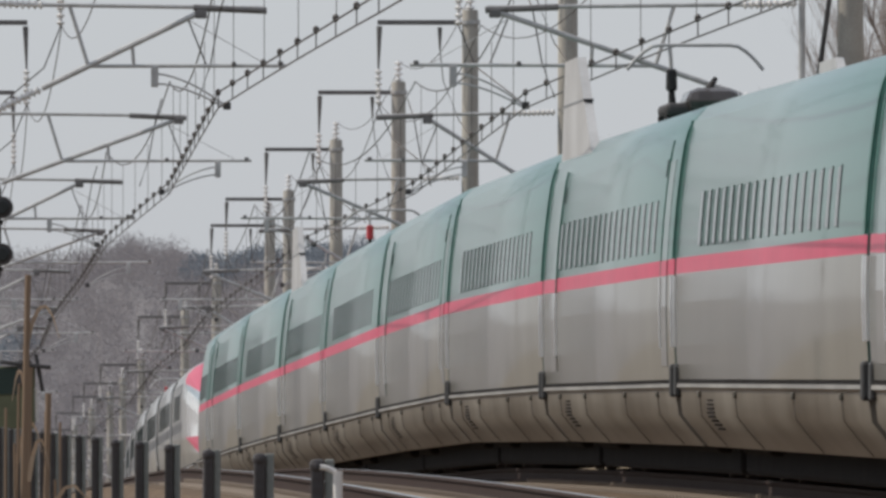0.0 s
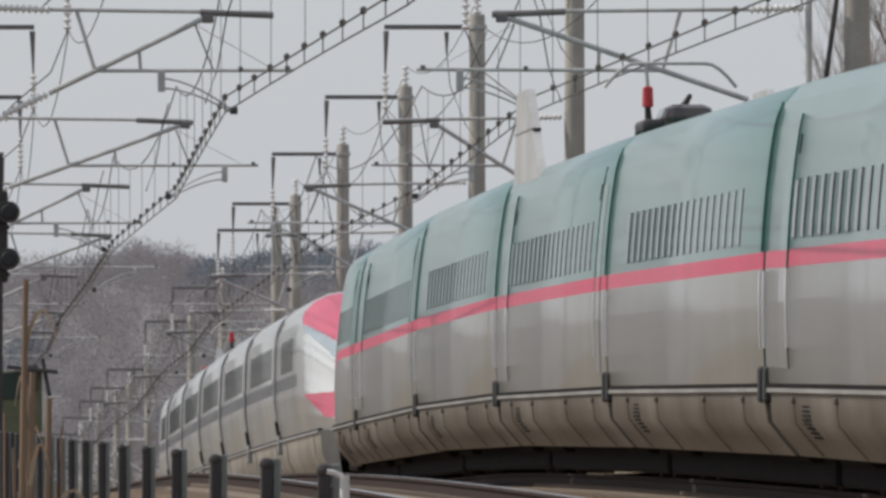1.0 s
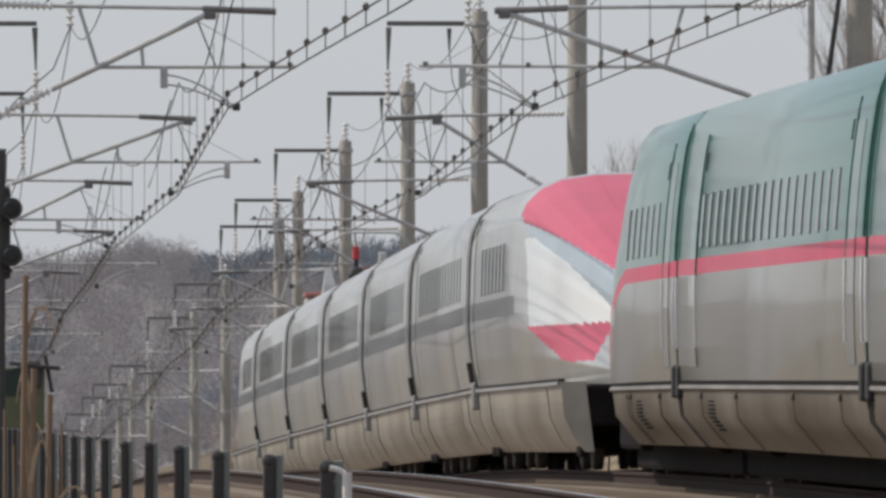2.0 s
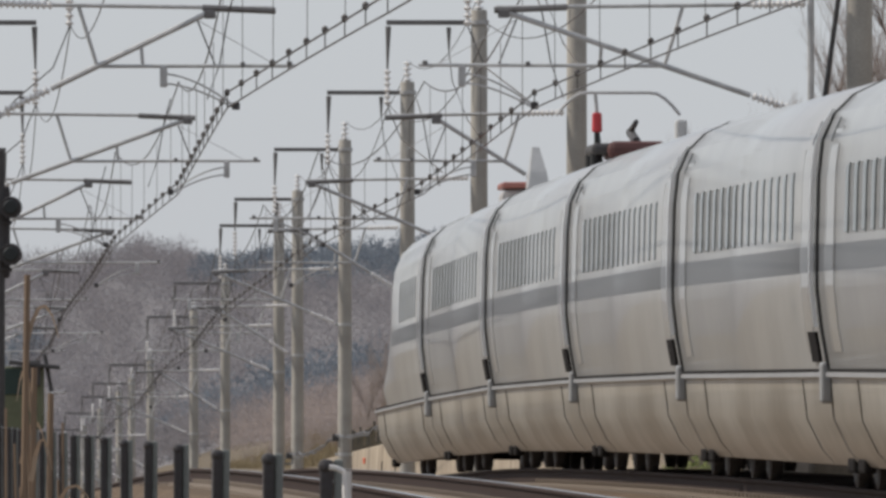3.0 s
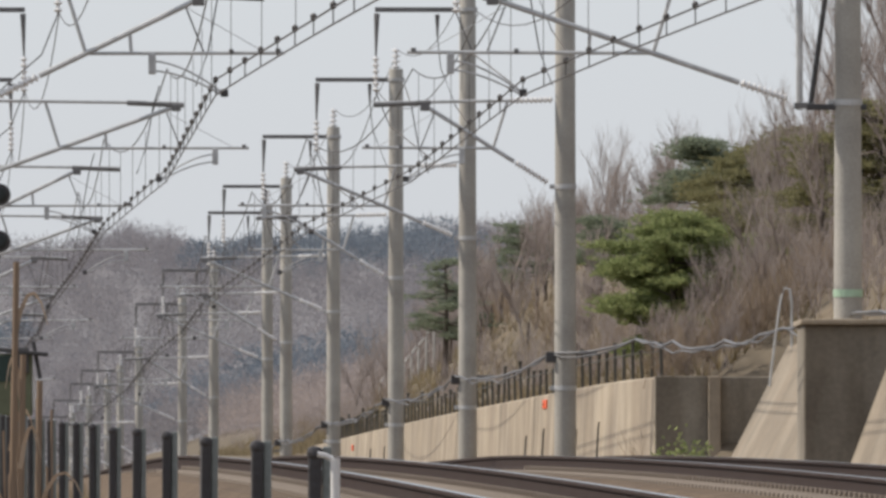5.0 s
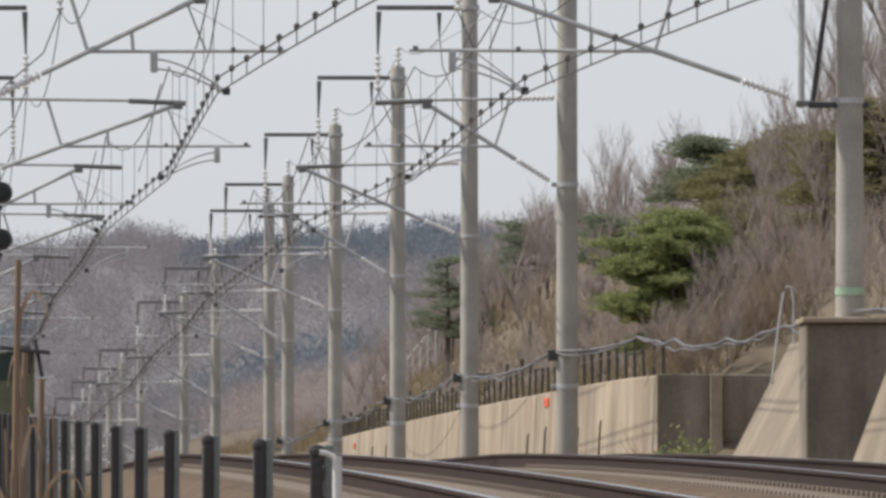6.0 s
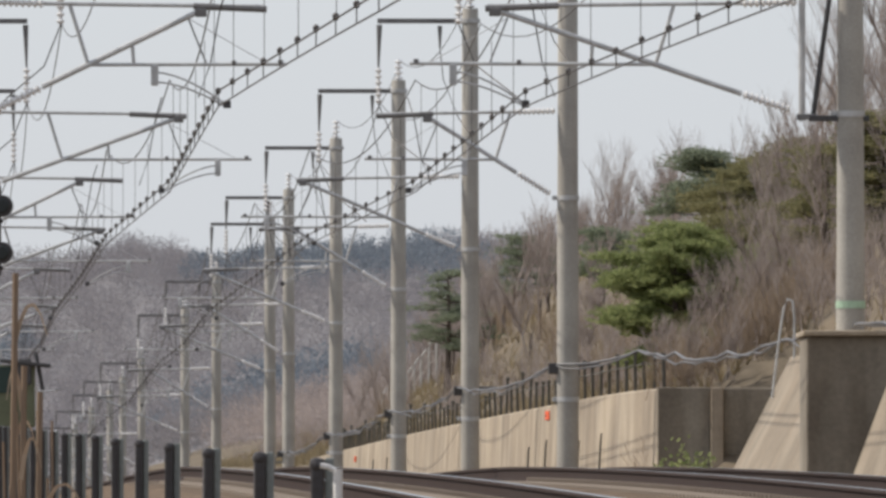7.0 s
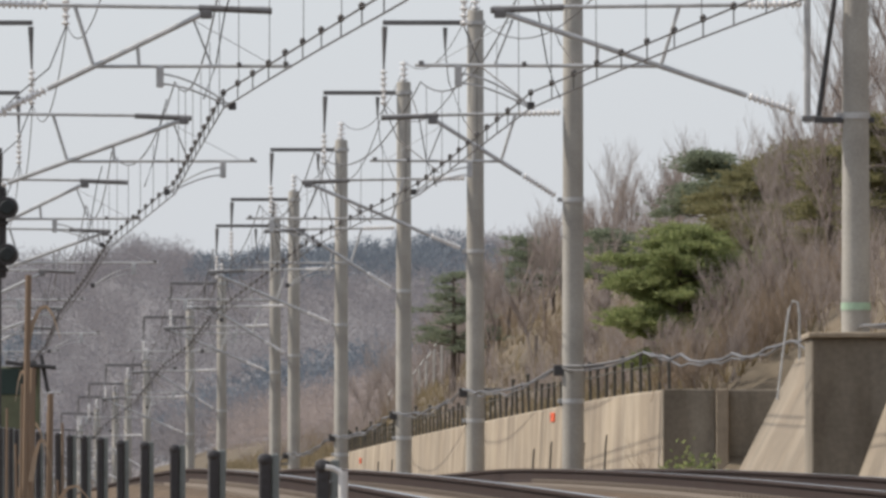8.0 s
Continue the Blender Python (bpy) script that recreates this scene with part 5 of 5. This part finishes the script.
def far_woods():
    """Thin twigs and needle sprays by the hundred thousand, drawn at random inside each far crown."""
    rng = np.random.default_rng(5)
    bare_b, bare_t, ever_b, ever_t = [], [], [], []
    for i in range(5200):
        d = 1340 + RNG.random() * 880
        x = RNG.uniform(-0.040 * d - 20, 0.012 * d + 10) if i % 5 else RNG.uniform(-0.20 * d, 0.02 * d)
        b = (x, d, ground_height(x - bend(d), d) - 0.3)
        grove = hashed(x * 0.03, d * 0.006, 2.0)
        ever = grove > 0.22 or (d > 1960 and -34 < x < 6 and grove > -0.25)
        (ever_b if ever else bare_b).append(b)
        (ever_t if ever else bare_t).append(RNG.uniform(3.6, 5.6) if ever else RNG.uniform(3.8, 6.4))

    mid_b, mid_t = [], []
    for i in range(1100):
        d = 690 + RNG.random() * 600
        off = 9.0 + RNG.random() ** 0.8 * 40
        mid_b.append((bend(d) + off, d, ground_height(off, d) - 0.2))
        mid_t.append(RNG.uniform(2.6, 4.2))

    def spray(bases, talls, n, w, wide, low):
        bases, talls = np.array(bases), np.array(talls)
        k = len(bases)
        u = rng.normal(size=(k, n, 3))
        u /= np.linalg.norm(u, axis=2, keepdims=True)
        r = rng.random((k, n, 1)) ** 0.4
        half = talls[:, None, None] * (1 - low) / 2
        o = bases[:, None, :] + u * r * np.concatenate([half * wide, half * wide, half], axis=2)
        o[:, :, 2] += (talls * (1 + low) / 2)[:, None]
        e = u * 0.5 + rng.normal(size=(k, n, 3)) * 0.5
        e[:, :, 2] = np.abs(e[:, :, 2])
        e *= rng.uniform(0.4, 1.0, (k, n, 1))
        side = np.cross(e, rng.normal(size=(k, n, 3)))
        side *= w / np.maximum(np.linalg.norm(side, axis=2, keepdims=True), 1e-6)
        v = np.stack([o - side, o + side, o + e], axis=2).reshape(-1, 3)
        return v, np.arange(len(v)).reshape(-1, 3)

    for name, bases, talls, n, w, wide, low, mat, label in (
            ("hazed_bare_woods", bare_b, bare_t, 120, 0.043, 0.8, 0.05, FAR_TWIGS_HAZED, "leafless woods on the distant hill, haze put into their grey"),
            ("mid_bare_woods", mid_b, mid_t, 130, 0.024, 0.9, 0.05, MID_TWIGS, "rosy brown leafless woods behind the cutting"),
            ("hazed_evergreens", ever_b, ever_t, 100, 0.10, 0.6, 0.1, FAR_PINES_HAZED, "evergreen woods on the distant ridge, haze put into their blue-grey")):
        v, f = spray(bases, talls, n, w, wide, low)
        me = bpy.data.meshes.new(name)
        me.vertices.add(len(v))
        me.vertices.foreach_set("co", v.ravel())
        me.loops.add(len(v))
        me.loops.foreach_set("vertex_index", f.ravel())
        me.polygons.add(len(f))
        me.polygons.foreach_set("loop_start", np.arange(0, len(v), 3))
        me.update(calc_edges=True)
        me.materials.append(mat)
        tagged(new(name, me), label, "woods", kind="stuff")


far_woods()


# ---- the camera's side of the line ----
def near_fence():
    f = tagged(new("lineside_fence"), "row of black capped fence posts beside the near track", "fence")
    bm = box(-0.024, 0.004, -0.03, 0.03, -2.0, 0.0, bevel=0.005)
    side = box(0.005, 0.024, -0.012, 0.03, -2.0, 0.006, bevel=0.003)
    cap = box(-0.027, 0.007, -0.033, 0.033, -0.026, 0.007, bevel=0.0125)
    first = None
    for i in range(-1, 20):
        d = 36.6 + 6.0 * i + (1.0 if i == -1 else 0)
        x = -971 / LENS * d + 654 * 36.6 / LENS
        z = EYE[2] + 0.003575 * d - 0.0944 - (0.004 if i % 3 == 1 else 0)
        m = pose(x, d, z, 0, 0.6 * hashed(i, 2.5), 8 * hashed(i, 7.5))
        if first is None:
            first = [part("post", bm, POST, f)]
            first[0].matrix_basis = m
            first.append(part("post_flange", side, POST_SIDE, first[0], "grey-green flange"))
            first.append(part("post_cap", cap, POST, first[0]))
        else:
            p = again("post", first[0], m, f)
            again("post_flange", first[1], pose(0, 0, 0), p)
            again("post_cap", first[2], pose(0, 0, 0.002 * hashed(i, 4)), p)
    d = 31.0
    x, z = (598 - 784) / LENS * d, EYE[2] + (832 - 831) / LENS * d
    w = tagged(new("marker_pipe"), "white plastic pipe with an elbow tied to a post", "pipe")
    part("upright", tube([(0, 0, -1.6), (0, 0, 0.0)], 0.0095, 12), WHITE_PIPE, w)
    part("elbow", tube([(0, 0, -0.012), (-0.008, 0, -0.001), (-0.02, 0, 0.005), (-0.036, 0, 0.008)], 0.006, 10), WHITE_PIPE, w)
    w.matrix_basis = pose(x, d, z)


near_fence()


def reed(x, d, tall, top, n, label):
    """A clump of dry reed; its foot is the pivot."""
    r = tagged(new("dry_reed"), label, "reed", group="dry reeds beside the camera")
    foot = ground_height(x - bend(d), d)
    tall = top - foot
    for k in range(n):
        a = RNG.uniform(-0.03, 0.03)
        h = tall * RNG.uniform(0.72, 1.0) if k else tall
        pts = [(a + RNG.gauss(0, 0.002) + 0.010 * k * q * math.sin(k) * 0.4, RNG.gauss(0, 0.01), h * q) for q in steps(0, 1, 9)]
        if k == 0:
            pts = [(p[0] * 0 + 0.004 * math.sin(7 * q), 0, h * q) for p, q in zip(pts, steps(0, 1, 9))]
        rad = (0.0062 if k == 0 else 0.0026) * d / 20
        stalk = part("stalk", tube(pts, [rad * (1 - 0.35 * q) for q in steps(0, 1, 9)], 7), REED, r)
        for j in range(3 if k else 4):
            q = RNG.uniform(0.55, 0.98)
            s = Vector((pts[int(q * 9)][0], 0, h * q))
            V, F = [], []
            ang = RNG.choice((-1, 1)) * RNG.uniform(0.2, 0.9)
            prev = s
            for step_ in range(5):
                nxt = prev + Vector((ang * 0.018, RNG.uniform(-0.01, 0.01), 0.035 - 0.016 * step_))
                ribbon(V, F, prev, nxt, 0.0035 - 0.0006 * step_, 0.0029 - 0.0006 * step_, 1.6)
                prev = nxt
            leaf = new("leaf", mesh_of("leaf", V, F, REED))
            leaf.parent = stalk
    r.matrix_basis = pose(x, d, foot)
    return r, (x, d, foot)


ZR = 20.0
REEDS = [reed((24 - 784) / LENS * ZR, ZR, 0, EYE[2] + (832 - 484) / LENS * ZR, 6, "tall dry brown reed with broken leaves"),
         reed((46 - 784) / LENS * ZR, ZR + 0.6, 0, EYE[2] + (832 - 690) / LENS * ZR, 7, "clump of thin dry reeds"),
         reed((6 - 784) / LENS * ZR, ZR + 0.9, 0, EYE[2] + (832 - 640) / LENS * ZR, 6, "clump of pale dry reed stems")]


def lineside_signal():
    s = tagged(new("lineside_signal"), "black hooded two-lamp railway signal on a post", "railway signal")
    d = 150.0
    k = LENS / d
    x = (-16 - 784) / k
    g = ground_height(x - bend(d), d)
    part("post", tube([(0, 0, g - 0.2), (0, 0, 3.1)], 0.05, 12), STEEL_DARK, s)
    part("back_plate", box(-0.13, 0.10, -0.03, 0.03, 1.85, 2.75, bevel=0.03), POST, s)
    for y in (365, 448):
        z = (832 - y) / k + EYE[2]
        h = part("lamp_hood", tube([(0.11, -0.02, z), (0.11, -0.22, z - 0.005)], [0.11, 0.105], 18), POST, s, "black lamp hood")
        part("lens", tube([(0.11, -0.225, z), (0.11, -0.235, z)], [0.075, 0.06], 16), shade("dark_lens", (0.012, 0.016, 0.016), 0.4), h, "unlit dark lens")
        part("bracket", box(-0.02, 0.12, -0.05, 0.0, z - 0.17, z - 0.13, bevel=0.01), POST, h)
    s.matrix_basis = pose(x, d, 0)


lineside_signal()


def lineside_cabinet():
    c = tagged(new("lineside_cabinet"), "olive green trackside cabinet with dark door and sloped lid", "cabinet")
    d = 152.0
    k = LENS / d
    x = (28 - 784) / k
    g = ground_height(x - bend(d), d)
    part("body", box(-0.22, 0.19, -0.15, 0.15, 0.38, 1.0, bevel=0.02), OLIVE, c)
    part("door", box(-0.20, 0.02, -0.165, -0.152, 0.72, 0.98, bevel=0.005), shade("dark_green_door_paint", (0.02, 0.045, 0.035), 0.5), c, "dark green door")
    bm = bmesh.new()
    add_box(bm, -0.26, 0.24, -0.2, 0.2, 1.0, 1.04, bevel=0.01, m=pose(0, 0, 0, 0, 6, 0))
    part("lid", bm, STEEL_DARK, c)
    part("leg", box(-0.18, -0.12, -0.05, 0.05, g - 0.1, 0.38, bevel=0.01), STEEL_DARK, c)
    part("leg", box(0.08, 0.14, -0.05, 0.05, g - 0.1, 0.38, bevel=0.01), STEEL_DARK, c)
    part("conduit", tube([(0.21, -0.1, 0.45), (0.195, -0.1, 0.78)], 0.022, 10), WHITE_PIPE, c, "pale conduit pipe")
    part("junction_box", box(0.02, 0.16, -0.19, -0.152, 0.8, 1.06, bevel=0.02), STEEL_DARK, c)
    part("stay", tube([(0.2, -0.1, 1.12), (0.27, -0.1, 0.75)], 0.02), STEEL_DARK, c)
    c.matrix_basis = pose(x, d, 0)


lineside_cabinet()


motions()
